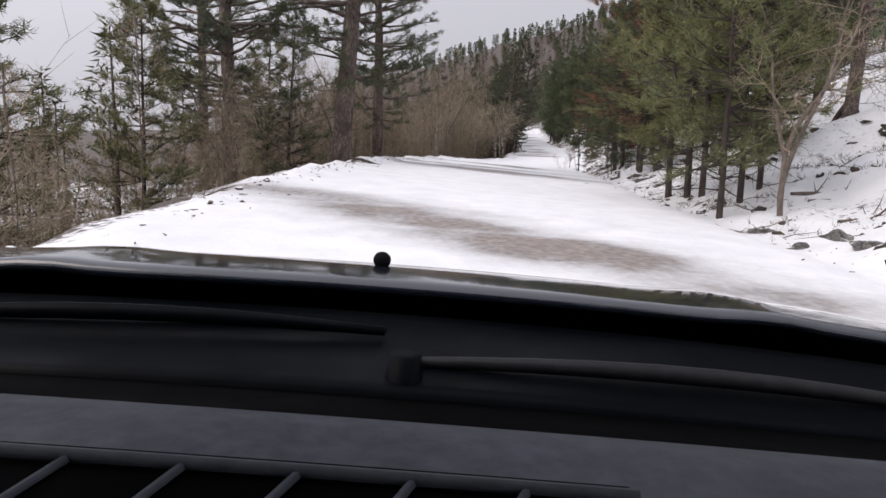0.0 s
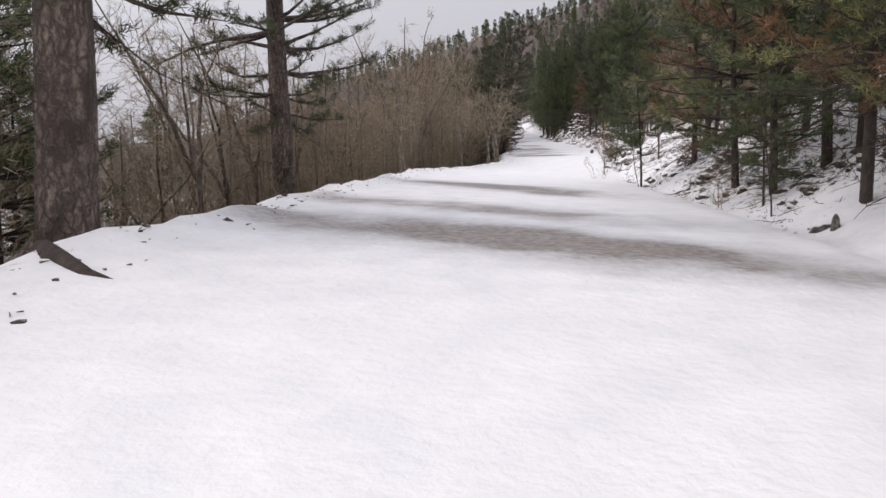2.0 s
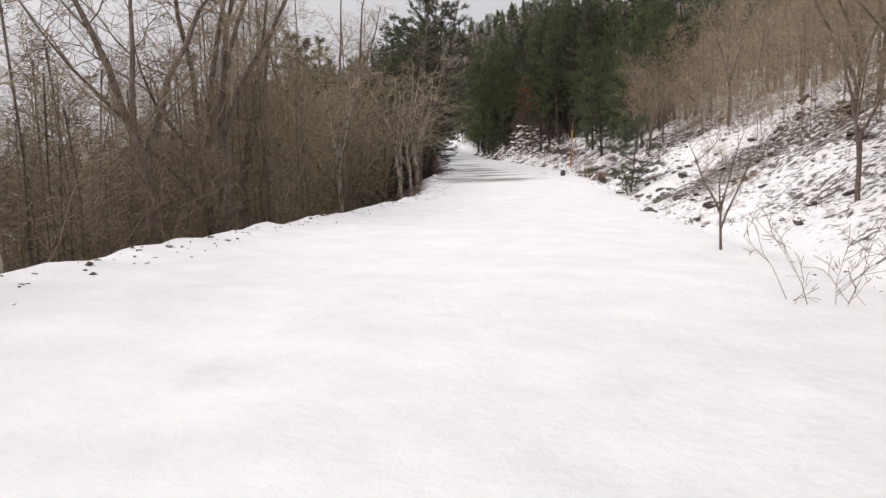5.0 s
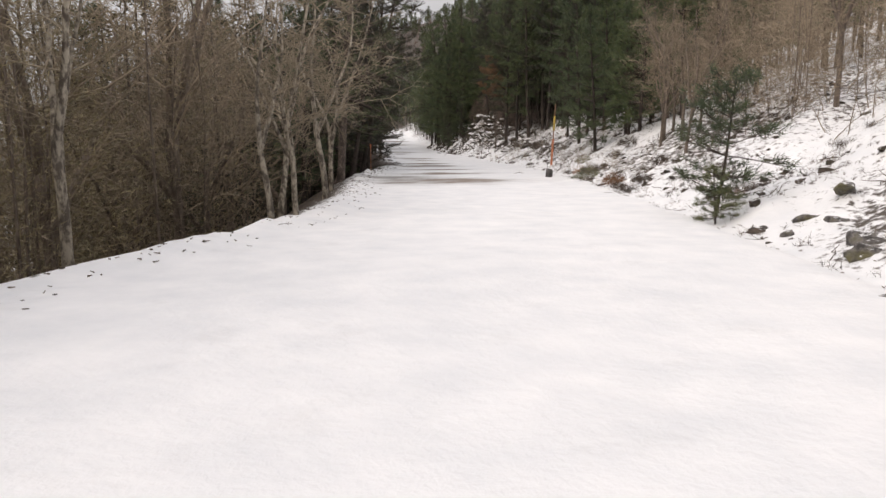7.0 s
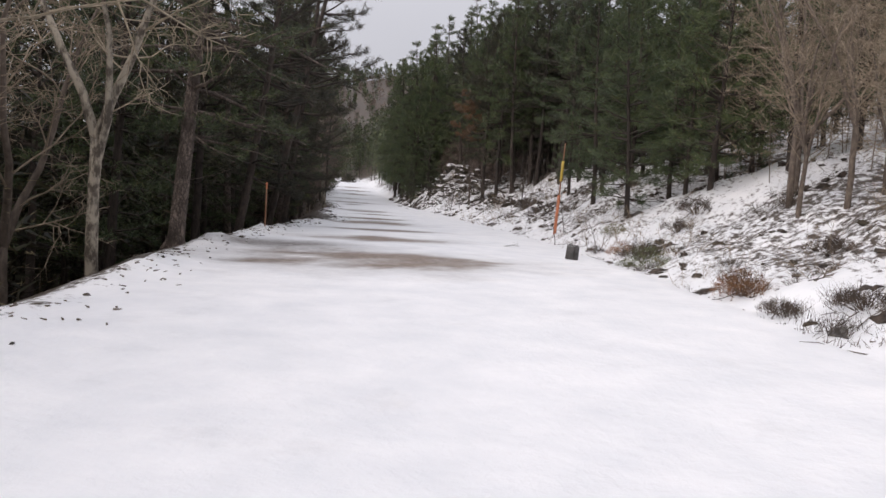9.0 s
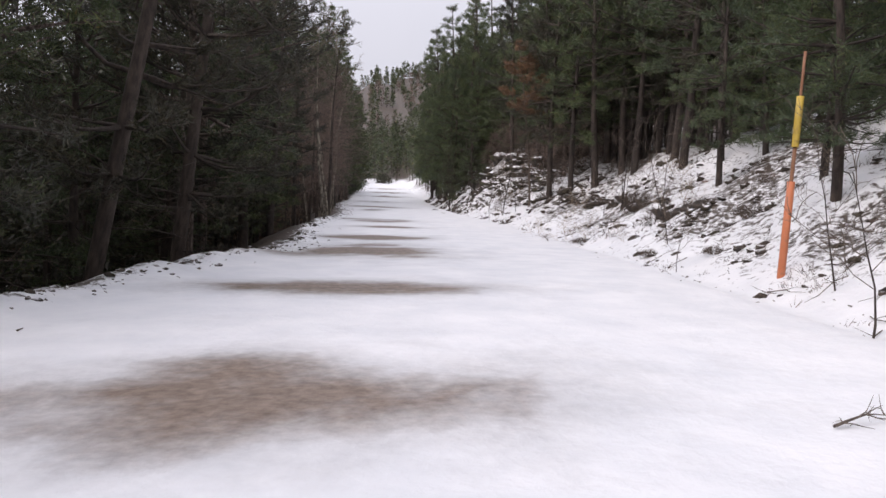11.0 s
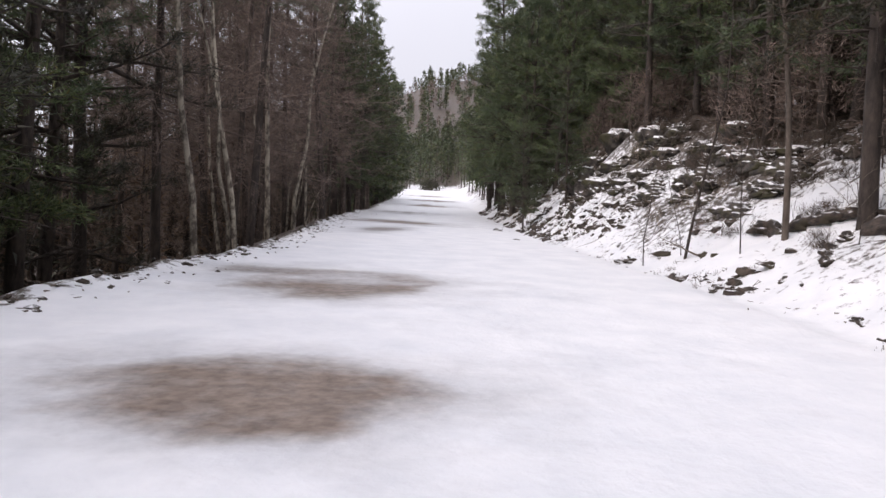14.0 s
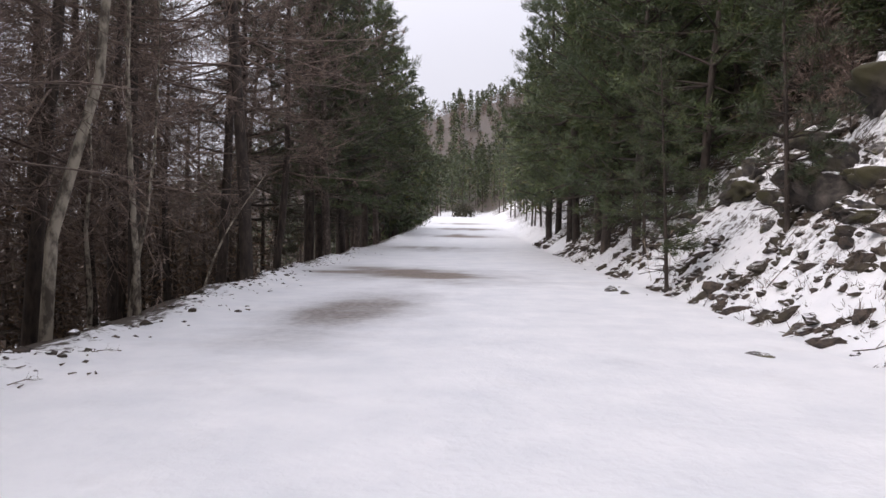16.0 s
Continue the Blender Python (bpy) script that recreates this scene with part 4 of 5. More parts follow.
for x, y in [(22.7, 90.3), (22.9, 99), (21.9, 94.0)]:
    stand(BUSHY_PINES[int(y) % 2], x, y, 0.8)
for x, y in [(25.2, 120.4), (26.9, 121.6), (27.2, 118.9), (27.0, 117.2), (26.0, 119.2), (24.8, 122.6), (27.8, 115), (26.6, 112), (28.6, 110), (27.7, 131.6), (28.0, 134.4), (27.6, 128.4)]:
    stand(MID_PINES[int(x * 7) % 4], x, y)
for x, y, s in [(23.15, 126.1, 0.7), (24.1, 111.8, 0.55)]:
    stand(POLE_TREE, x, y, s)
for x, y, s in [(23.2, 143.5, 0.8), (24.5, 141.0, 0.9), (24.2, 148.0, 0.9)]:
    stand(SMALL_PINES[1], x, y, s)
for x, y in [(10.6, 44.0), (11.4, 40.5), (12.4, 47.5), (13.2, 43.0), (10.2, 34.5), (14.0, 50.5), (12.6, 36.0), (15.4, 47.0)]:
    stand((RUSTY[:1] + BUSHY_PINES[1:] + MID_PINES[:2])[int(x * 10) % 5], x, y, 0.85)
sow(MID_PINES, 14, 8, 60, 13, 22, gap=2)
sow(SPREAD, 16, 50, 90, 10, 20, 0.7, 1.0, gap=1.8)
sow(BUSHY_PINES, 28, 86, 108, 8.8, 14, 0.62, 0.85, gap=1.5)
sow(BUSHY_PINES, 8, 104, 118, 11, 15, 0.7, 0.9, gap=1.7)
sow(MID_PINES, 28, 106, 132, 10.5, 17, 0.75, 0.95, gap=1.3)
sow(BUSHY_PINES, 14, 124, 142, 8.8, 15, 1.0, 1.3, gap=1.7)
sow(BUSHY_PINES, 22, 142, 182, 6.2, 13, 1.1, 1.4, gap=1.9)
woods("pine_wood", spots(44, 178, 250, 5.4, 13, 9, 15), [BARK_DARK, NEEDLE], "pines lining the far road on its upper side", base=0.06, seed=42)
thicket("brown_thicket", 160, 44, 92, 9.0, 22, 1.8, 3.6, TWIG, "brown leafless brushwood above the bank", 10, 0.016)
sow(MID_PINES, 14, 106, 130, 9.8, 14.5, 0.8, 1.0, gap=1.3)
woods("pine_wood", spots(70, 88, 136, 18, 28, 6, 9.5), [BARK_DARK, NEEDLE_GREEN], "dense green pines behind the stand", base=0.28, seed=33)
woods("pine_wood", spots(60, 130, 166, 12.5, 24, 5, 12), [BARK_DARK, NEEDLE_SHADED], "dark pines above the rocky bank", base=0.06, seed=34)
woods("pine_wood", spots(110, 62, 150, 18, 44, 7, 11), [BARK_DARK, NEEDLE_GREEN], "pine wood climbing above the bank", seed=24)
woods("pine_wood", spots(60, 10, 64, 22, 50, 7, 11), [BARK_DARK, NEEDLE], "mixed pine wood above the bank", seed=25)
woods("pine_wood", spots(90, 150, 262, 14, 60, 9, 14), [BARK_DARK, NEEDLE], "pine wood beside the far road", seed=26)
woods("pine_wood", spots(380, 250, 330, -40, 44, 6, 12), [BARK_DARK, NEEDLE], "pine wood closing off the road's far end", per=200, length=0.7, width=0.13, base=0.08, seed=28)
woods("pine_wood", spots(620, 300, 520, -110, 130, 5, 10), [BARK_DARK, NEEDLE], "distant pines on a snowy hillside", per=140, length=1.0, width=0.24, base=0.12, reach=1.5, seed=27)
woods("brown_scrub", spots(520, 290, 440, -80, 110, 3, 6), [BARK_DARK, TWIG_DRY], "distant brown leafless scrub on a snowy hillside", per=130, length=1.1, width=0.12, base=0.04, reach=2.6, droop=-0.6, seed=29)


# ---- stones, turf and dead wood ----
def lump(seed, sx, sy, sz, jag, mat, name, detail=2, cuts=0, grit=0.16, soft=False):
    """An uneven stone or sod: a ball pushed about by noise."""
    bm = bmesh.new()
    bmesh.ops.create_icosphere(bm, subdivisions=detail, radius=1.0)
    dice = random.Random(seed)
    for k in range(cuts):
        n = Vector((dice.gauss(0, 1), dice.gauss(0, 1), dice.gauss(0, 0.7))).normalized()
        keep = dice.uniform(0.5, 0.85)
        for v in bm.verts:
            v.co -= n * max(0.0, v.co.dot(n) - keep)
    for v in bm.verts:
        d = noise.noise(v.co * 0.9 + Vector((seed * 7.3, 0, 0))) * jag + noise.noise(v.co * 2.3 + Vector((0, seed * 3.1, 0))) * jag * 0.5
        v.co = v.co * (1 + d)
        v.co += v.co.normalized() * (noise.noise(v.co * 5.1 + Vector((0, 0, seed))) + 0.6 * noise.noise(v.co * 11.3)) * jag * grit
        v.co.x, v.co.y, v.co.z = v.co.x * sx, v.co.y * sy, v.co.z * sz
    me = bpy.data.meshes.new(name)
    bm.to_mesh(me)
    bm.free()
    if soft:
        me.polygons.foreach_set("use_smooth", [True] * len(me.polygons))
    me.materials.append(mat)
    return me


ROCKS = [lump(k, 0.5 + 0.12 * (k % 3), 0.36, 0.27 + 0.05 * (k % 2), 0.4, ROCK_SNOWY, "rock", 3, 9) for k in range(5)]
CRAGS = [lump(40 + k, 0.55 + 0.1 * (k % 3), 0.4, 0.27 + 0.04 * (k % 2), 0.6, ROCK_MOSSY, "rock", 4, 14, 0.42, True) for k in range(4)]
SODS = [lump(20 + k, 0.5, 0.36, 0.28, 0.7, TURF_SNOWY, "heather_tussock", 3, 7, 0.45, True) for k in range(4)]


def tuft_mesh(seed, mat, count=90, size=0.3):
    rng = np.random.default_rng(seed)
    tufts = [((rng.normal(0, size * 0.55), rng.normal(0, size * 0.4), 0.02), (rng.normal(0, 0.4), rng.normal(0, 0.4), 1.0)) for k in range(count // 3)]
    return slivers("heather_tussock", tufts, 6, size * 0.75, 0.009, 0.4, mat, rng, 0.9)


HEATHS = [tuft_mesh(k, HEATHER, 140, 0.34) for k in range(3)] + [tuft_mesh(9, LEAF_RUST, 120, 0.3)]


def lay(me, name, x, y, scale, label, category, group, sink=0.05, turn=None, tilt=0.0, stretch=(1, 1, 1)):
    ob = tagged(new(name, me), label, category, group)
    a = random.uniform(0, 360) if turn is None else turn
    ob.matrix_world = pose(x, y, ground_z(x, y) - sink, 0, tilt, a)
    ob.scale = [scale * s for s in stretch]
    return ob


ROCK_TAG = ("grey rock half buried in snow on the bank", "rock", "bank rocks")
CRAG_TAG = ("large mossy rock of an outcrop in the snowy bank", "rock", "mossy outcrop")
SOD_TAG = ("dark tussock of earth and heather capped with snow", "tussock", "snowy tussocks")
HEATH_TAG = ("low brown heather clump poking through the snow", "heather", "heather clumps")

# the outcrop near the end of the walk
for x, y, s in [(25.5, 140.7, 2.0), (26.3, 143, 2.2), (26.0, 138.6, 1.9), (27.0, 141.4, 2.4), (26.2, 145.6, 1.8), (27.2, 138.0, 2.2), (25.3, 147.6, 1.5), (25.3, 139.4, 1.4), (25.5, 137.3, 1.5), (26.1, 136.0, 1.8), (26.6, 135.1, 1.7), (26.7, 137.1, 2.0), (26.2, 138.5, 1.6), (25.8, 143.4, 1.5), (25.4, 140.7, 1.3), (25.9, 145.4, 1.6), (26.9, 143.5, 2.0), (25.2, 141.9, 1.1), (27.1, 146.0, 1.8)]:
    lay(random.choice(CRAGS), "rock", x, y, s, *CRAG_TAG, sink=0.45, turn=random.uniform(60, 120))
for x, y, s in [(21.9, 143.3, 0.55), (21.4, 135.8, 0.3), (22.9, 137.7, 0.4), (16.4, 77.9, 0.5), (13.9, 65.1, 0.7), (13.6, 63.4, 0.6), (11.9, 62.6, 0.25), (5.5, 11.9, 0.45), (6.0, 10.6, 0.7), (7.2, 29.2, 0.5), (8.4, 27.4, 0.9), (7.6, 25.4, 0.6), (8.9, 44.3, 0.5), (8.1, 41.2, 0.4), (8.5, 39.5, 0.35)]:
    lay(random.choice(ROCKS), "rock", x, y, s, *ROCK_TAG)
STONE_TAG = ("dark grey stone lying in snow at the foot of the bank", "rock", "bank rocks")
for k, (x, y, s) in enumerate([(13.4, 64.6, 0.62), (11.9, 62.0, 0.45), (15.7, 67.7, 0.55), (14.8, 66.8, 0.4), (14.7, 67.4, 0.4), (14.1, 67.0, 0.3), (14.1, 67.7, 0.27), (7.0, 24.8, 0.5), (6.6, 26.3, 0.26), (7.1, 26.6, 0.24), (5.5, 12.0, 0.42), (5.4, 10.4, 0.4), (5.8, 9.4, 0.42), (24.5, 127.2, 0.25), (25.0, 130.0, 0.45), (22.0, 142.6, 0.3), (24.7, 142.0, 0.42), (23.8, 140.8, 0.32), (23.8, 144.9, 0.5), (25.1, 146.5, 0.55)]):
    lay(ROCKS[k % 5], "rock", x, y, s, *STONE_TAG, sink=0.05 * s)
lay(ROCKS[1], "rock", 7.25, 29.0, 0.4, "upright pointed grey stone standing in snow", "rock", "bank rocks", sink=0.05, stretch=(0.8, 0.8, 2.2))
for x, y, s in [(25.9, 144.8, 0.9), (26.9, 144.5, 1.0), (25.1, 139.6, 0.8)]:
    lay(CRAGS[int(y) % 4], "rock", x, y, s, *CRAG_TAG, sink=0.2, turn=90)
for k in range(45):
    y = random.uniform(5, 158)
    u = float(np.interp(y, SIDE_Y, SIDES)) + random.uniform(0.9, 7.0)
    lay(random.choice(ROCKS), "rock", float(road_x(y)) + u, y, random.uniform(0.25, 0.65), *ROCK_TAG, sink=0.1, turn=random.uniform(50, 130))
for k in range(20):
    y = random.uniform(143, 165)
    lay(random.choice(CRAGS), "rock", float(road_x(y)) + 4.4 + 4.0 * random.random(), y, random.uniform(0.2, 0.45), *ROCK_TAG, sink=0.08, turn=random.uniform(50, 130))
for k in range(120):
    if k % 4 == 0:
        y_mid, reach = random.uniform(5, 162), 0.7 + 7.0 * random.random() ** 1.2
    y = y_mid + random.gauss(0, 0.55)
    u = float(np.interp(y, SIDE_Y, SIDES)) + max(0.5, reach + random.gauss(0, 0.4))
    lay(random.choice(SODS), "heather_tussock", float(road_x(y)) + u, y, random.uniform(0.25, 0.6), *SOD_TAG, sink=0.06, turn=random.uniform(55, 125), stretch=(1, 1, random.uniform(0.6, 1.1)))
for k in range(40):  # the dark lip under the stand
    y = 104 + 22 * k / 40
    x = float(np.interp(y, [104, 112, 120.5, 128], [22.9, 24.6, 25.0, 24.4])) + random.uniform(-0.3, 0.3)
    lay(random.choice(SODS), "heather_tussock", x, y, random.uniform(0.5, 1.0), *SOD_TAG, sink=0.08, turn=random.uniform(78, 104), stretch=(1.5, 1.0, 0.9))
    lay(HEATHS[k % 3], "heather_tussock", x + random.uniform(-0.5, 0.3), y + random.uniform(-0.4, 0.4), random.uniform(0.6, 1.0), *HEATH_TAG, sink=0.02)
for x, y, s in [(17.6, 81.5, 1.1), (17.3, 81.0, 1.2), (16.7, 79.2, 1.0), (16.4, 77.9, 1.0), (17.1, 78.6, 0.9), (19.1, 87.3, 1.5), (18.6, 86.6, 1.3), (19.5, 88.0, 1.1)]:
    lay(HEATHS[3 if s == 1.2 else int(s * 10) % 3], "heather_tussock", x, y, s, *HEATH_TAG, sink=0.02)
for k in range(90):
    y = random.uniform(5, 162)
    u = float(np.interp(y, SIDE_Y, SIDES)) + 0.5 + 7 * random.random()
    lay(random.choice(HEATHS[:3] if random.random() < 0.85 else HEATHS[3:]), "heather_tussock", float(road_x(y)) + u, y, random.uniform(0.4, 0.95), *HEATH_TAG, sink=0.02)


def bank_spot(rng, y0, y1, wide, off=0.3):
    """A place on the bank, more often in the patches where the snow is thin."""
    while True:
        y = rng.uniform(y0, y1)
        u = float(np.interp(y, SIDE_Y, SIDES)) + off + wide * rng.random()
        if hash_noise(u, y, 0.5, 3) > rng.uniform(-0.15, 0.35):
            return float(road_x(y)) + u, y


def turf(count, seed, y0=4, y1=175, wide=9.0, s0=0.1, s1=0.42):
    """Small clods and stones past counting that dapple the bank, joined."""
    rng = np.random.default_rng(seed)
    shapes = [lump(60 + k, 0.5, 0.36, 0.3, 0.75, TURF_SNOWY, "sod", 2, 5, 0.5) for k in range(5)]
    packs = [(np.array([v.co[:] for v in me.vertices]), [tuple(p.vertices) for p in me.polygons]) for me in shapes]
    verts, faces = [], []
    for k in range(count):
        x, y = bank_spot(rng, y0, y1, wide)
        co, fs = packs[int(rng.integers(0, 5))]
        a, s = rng.uniform(0, 6.28), s0 + (s1 - s0) * rng.random() ** 2
        flat = co * s * np.array([rng.uniform(0.7, 1.5), rng.uniform(0.7, 1.2), rng.uniform(0.7, 1.2)])
        rot = np.stack([flat[:, 0] * math.cos(a) - flat[:, 1] * math.sin(a) + x, flat[:, 0] * math.sin(a) + flat[:, 1] * math.cos(a) + y, flat[:, 2] + ground_z(x, y) - 0.05 * s], 1)
        base = len(verts)
        verts.extend(rot.tolist())
        faces.extend(tuple(base + q for q in f) for f in fs)
    me = bpy.data.meshes.new("bank_turf")
    me.from_pydata(verts, [], faces)
    me.materials.append(TURF_SNOWY)
    for old in shapes:
        bpy.data.meshes.remove(old)
    return tagged(new("bank_turf", me), "small dark clods and stones showing through snow on the bank", "turf", kind="stuff")


def bank_heath(count, seed, mat, label, y0=4, y1=172, wide=8.0, size=0.16, off=0.3):
    """Low dry heather sprigs past counting, joined."""
    rng = np.random.default_rng(seed)
    tufts = []
    for k in range(count):
        x, y = bank_spot(rng, y0, y1, wide, off)
        for q in range(int(rng.integers(2, 6))):
            px, py = x + rng.normal(0, 0.13), y + rng.normal(0, 0.13)
            tufts.append(((px, py, ground_z(px, py)), (rng.normal(0, 0.5), rng.normal(0, 0.5), 0.8)))
    return tagged(new("bank_heather", slivers("bank_heather", tufts, 7, size, 0.011, 0.5, mat, rng, 0.8)), label, "heather", kind="stuff")


def bank_twigs(count, seed):
    """Fallen twigs past counting on the bank's snow, joined."""
    rng = np.random.default_rng(seed)
    g = Geo()
    for k in range(count):
        x, y = bank_spot(rng, 5, 165, 7.0)
        ln, a = rng.uniform(0.25, 0.9), rng.uniform(0, 6.28)
        pts = []
        for q in range(4):
            px, py = x + math.cos(a) * ln * q / 3 + rng.normal(0, 0.03), y + math.sin(a) * ln * q / 3 + rng.normal(0, 0.03)
            pts.append(Vector((px, py, ground_z(px, py) + 0.015 + 0.03 * rng.random())))
        g.tube(pts, [0.009, 0.008, 0.006, 0.003], 3)
        g.tube([pts[1], pts[1] + Vector((rng.normal(0, 0.15), rng.normal(0, 0.15), 0.1))], [0.006, 0.002], 3)
    return tagged(new("bank_twigs", g.mesh("bank_twigs", WOOD_DEAD)), "thin dead twigs strewn over the snowy bank", "twigs", kind="stuff")


dice = random.Random(31)
for k in range(26):  # dark rock and heather high on the bank
    y = dice.uniform(38.5, 49)
    x = float(road_x(y)) + dice.uniform(6.2, 8.8)
    if k < 11:
        lay(CRAGS[k % 4], "rock", x, y, dice.uniform(0.5, 1.0), "mossy dark rock on the snowy bank", "rock", "bank rocks", sink=0.14, turn=dice.uniform(50, 130))
    else:
        lay(HEATHS[k % 4], "heather_tussock", x, y, dice.uniform(0.8, 1.4), *HEATH_TAG, sink=0.02)
for k in range(34):  # the ragged dark ledge that runs on to the outcrop
    y = 126.5 + 14.5 * k / 34
    x = float(np.interp(y, [126, 134, 141], [25.3, 25.5, 25.1])) + dice.uniform(-0.5, 0.5)
    lay(CRAGS[k % 4], "rock", x, y, dice.uniform(0.6, 1.15), "mossy dark rock of a ledge in the snowy bank", "rock", "bank rocks", sink=0.16, turn=dice.uniform(60, 120), stretch=(1.3, 1.0, 0.8))
    if k % 2:
        lay(HEATHS[k % 3], "heather_tussock", x + dice.uniform(-0.8, 0.2), y + dice.uniform(-0.4, 0.4), dice.uniform(0.6, 1.0), *HEATH_TAG, sink=0.02)
for k in range(30):  # and the darker one above it, at the foot of the trees
    y = 127.5 + 11 * k / 30
    x = float(np.interp(y, [127, 133, 139], [26.5, 26.6, 27.2])) + dice.uniform(-0.45, 0.45)
    lay(CRAGS[(k + 1) % 4], "rock", x, y, dice.uniform(0.8, 1.4), "mossy dark rock of a ledge in the snowy bank", "rock", "bank rocks", sink=0.22, turn=dice.uniform(60, 120), stretch=(1.3, 1.0, 0.85))
    lay(HEATHS[k % 3], "heather_tussock", x + dice.uniform(-0.4, 0.9), y + dice.uniform(-0.4, 0.4), dice.uniform(0.9, 1.4), *HEATH_TAG, sink=0.02)
turf(2200, 12)
turf(700, 18, 118, 142, 5.0, 0.12, 0.45)
turf(1000, 13, 140, 172, 4.5, 0.12, 0.5)
bank_heath(2600, 14, HEATHER, "low dark heather sprigs poking through snow on the bank", size=0.13)
bank_heath(1500, 19, HEATHER, "dark heather under the trees on the lip of the bank", 116, 150, 7.0, 0.15, 4.2)
bank_heath(350, 15, TWIG_DRY, "dry brown stalks poking through snow on the bank", size=0.17)
bank_twigs(700, 16)


def dead_branch(seed, length, r):
    rng = np.random.default_rng(seed)
    g = Geo()
    pts = wander((0, 0, 0), (1, 0, 0.05), length, 7, 0.12, rng)
    g.tube(pts, [r * (1 - 0.11 * q) for q in range(8)], 6)
    for k in range(7):
        i = int(rng.integers(1, 7))
        sub = wander(pts[i], (0.6, rng.choice((-1, 1)) * rng.uniform(0.4, 1), rng.uniform(-0.1, 0.5)), length * rng.uniform(0.15, 0.4), 3, 0.2, rng)
        g.tube(sub, [r * 0.5, r * 0.38, r * 0.25, r * 0.1], 4)
        g.tube(wander(sub[1], rng.normal(0, 1, 3), length * 0.12, 2, 0.2, rng), [r * 0.25, r * 0.18, r * 0.08], 3)
    return g.mesh("fallen_branch", WOOD_DEAD)


def bush(seed, mat, wide, high, count, note):
    """A low ragged bush: sprigs over a broken dome on a few thin stems."""
    rng = np.random.default_rng(seed)
    g, tufts = Geo(), []
    for k in range(count):
        a, r = rng.uniform(0, 6.28), wide * math.sqrt(rng.random())
        h = high * (1 - (r / wide) ** 2) * rng.uniform(0.3, 1.1) + 0.03
        tip = Vector((r * math.cos(a), r * math.sin(a), h))
        if k % 4 == 0:
            g.tube([tip * 0.15 + Vector((0, 0, -0.08)), tip * 0.6, tip], [0.008, 0.006, 0.003], 3)
        tufts.append((tuple(tip), (0.6 * math.cos(a), 0.6 * math.sin(a), 0.8)))
    return assembled("low_bush", [("woody_base", g.mesh("woody_base", WOOD_DEAD)), ("foliage", slivers("foliage", tufts, 10, 0.12, 0.011, 0.6, mat, rng, 0.7))], note, "bush", "bank bushes")


OLIVE_BUSH = bush(1, NEEDLE_YOUNG, 0.7, 0.5, 150, "olive-green low bush in snow on the bank")
RUST_BUSH = bush(2, LEAF_RUST, 0.5, 0.42, 110, "rust-brown low bush in snow on the bank")
DARK_BUSH = bush(3, HEATHER, 0.5, 0.3, 110, "dark heather bush in snow on the bank")
for thing, x, y, f in [(OLIVE_BUSH, 18.1, 85.6, 1.0), (RUST_BUSH, 17.2, 80.9, 0.95), (RUST_BUSH, 19.0, 88.6, 0.8), (DARK_BUSH, 17.0, 78.2, 0.8), (DARK_BUSH, 16.7, 79.4, 0.6), (DARK_BUSH, 19.2, 81.3, 0.9), (DARK_BUSH, 21.9, 89.7, 1.3), (DARK_BUSH, 20.9, 89.0, 1.0), (DARK_BUSH, 18.9, 90.0, 0.6), (DARK_BUSH, 20.9, 102.7, 0.5), (DARK_BUSH, 23.3, 102.3, 0.9), (DARK_BUSH, 21.3, 100.5, 0.5), (DARK_BUSH, 21.3, 108.4, 0.55), (RUST_BUSH, 11.9, 45.2, 1.2), (RUST_BUSH, 12.2, 43.6, 1.1), (OLIVE_BUSH, 20.3, 91.6, 0.7), (DARK_BUSH, 25.4, 128.8, 1.2), (DARK_BUSH, 25.9, 131.2, 1.4), (DARK_BUSH, 26.0, 126.4, 1.2)]:
    put(thing, x - float(road_x(y)), y, f)
discard([OLIVE_BUSH, RUST_BUSH, DARK_BUSH])


def pine_root():
    """A surfaced root of the big roadside pine, running out over the verge."""
    g = Geo()
    way_out = [(-3.75, 25.9), (-3.3, 25.0), (-2.8, 24.3), (-2.3, 23.85), (-1.9, 23.6)]
    g.tube([Vector((x, y, ground_z(x, y) + 0.03 - 0.02 * k)) for k, (x, y) in enumerate(way_out)], [0.17, 0.13, 0.1, 0.07, 0.03], 8)
    return tagged(new("pine_root", g.mesh("pine_root", BARK_DARK)), "thick dark pine root lying bare on the snow", "root")


pine_root()


def edge_clods(count, seed):
    """Clods and needle litter on the snow along the drop, past counting, joined."""
    rng = np.random.default_rng(seed)
    shapes = [lump(80 + k, 0.5, 0.36, 0.22, 0.7, TURF_SNOWY, "clod", 1, 3, 0.5) for k in range(4)]
    packs = [(np.array([v.co[:] for v in me.vertices]), [tuple(p.vertices) for p in me.polygons]) for me in shapes]
    verts, faces = [], []
    for k in range(count):
        y = rng.uniform(90, 150) if k % 4 else rng.uniform(8, 90)
        x = float(road_x(y)) + edge_at(y) + 0.05 + abs(rng.normal(0, 0.4))
        co, fs = packs[k % 4]
        a, s = rng.uniform(0, 6.28), 0.05 + 0.15 * rng.random() ** 2.5
        c = co * s
        base = len(verts)
        verts.extend(np.stack([c[:, 0] * math.cos(a) - c[:, 1] * math.sin(a) + x, c[:, 0] * math.sin(a) + c[:, 1] * math.cos(a) + y, c[:, 2] + ground_z(x, y)], 1).tolist())
        faces.extend(tuple(base + q for q in f) for f in fs)
    me = bpy.data.meshes.new("edge_clods")
    me.from_pydata(verts, [], faces)
    me.materials.append(TURF_SNOWY)
    for old in shapes:
        bpy.data.meshes.remove(old)
    return tagged(new("edge_clods", me), "small earth clods strewn along the snowy road edge", "clods", kind="stuff")


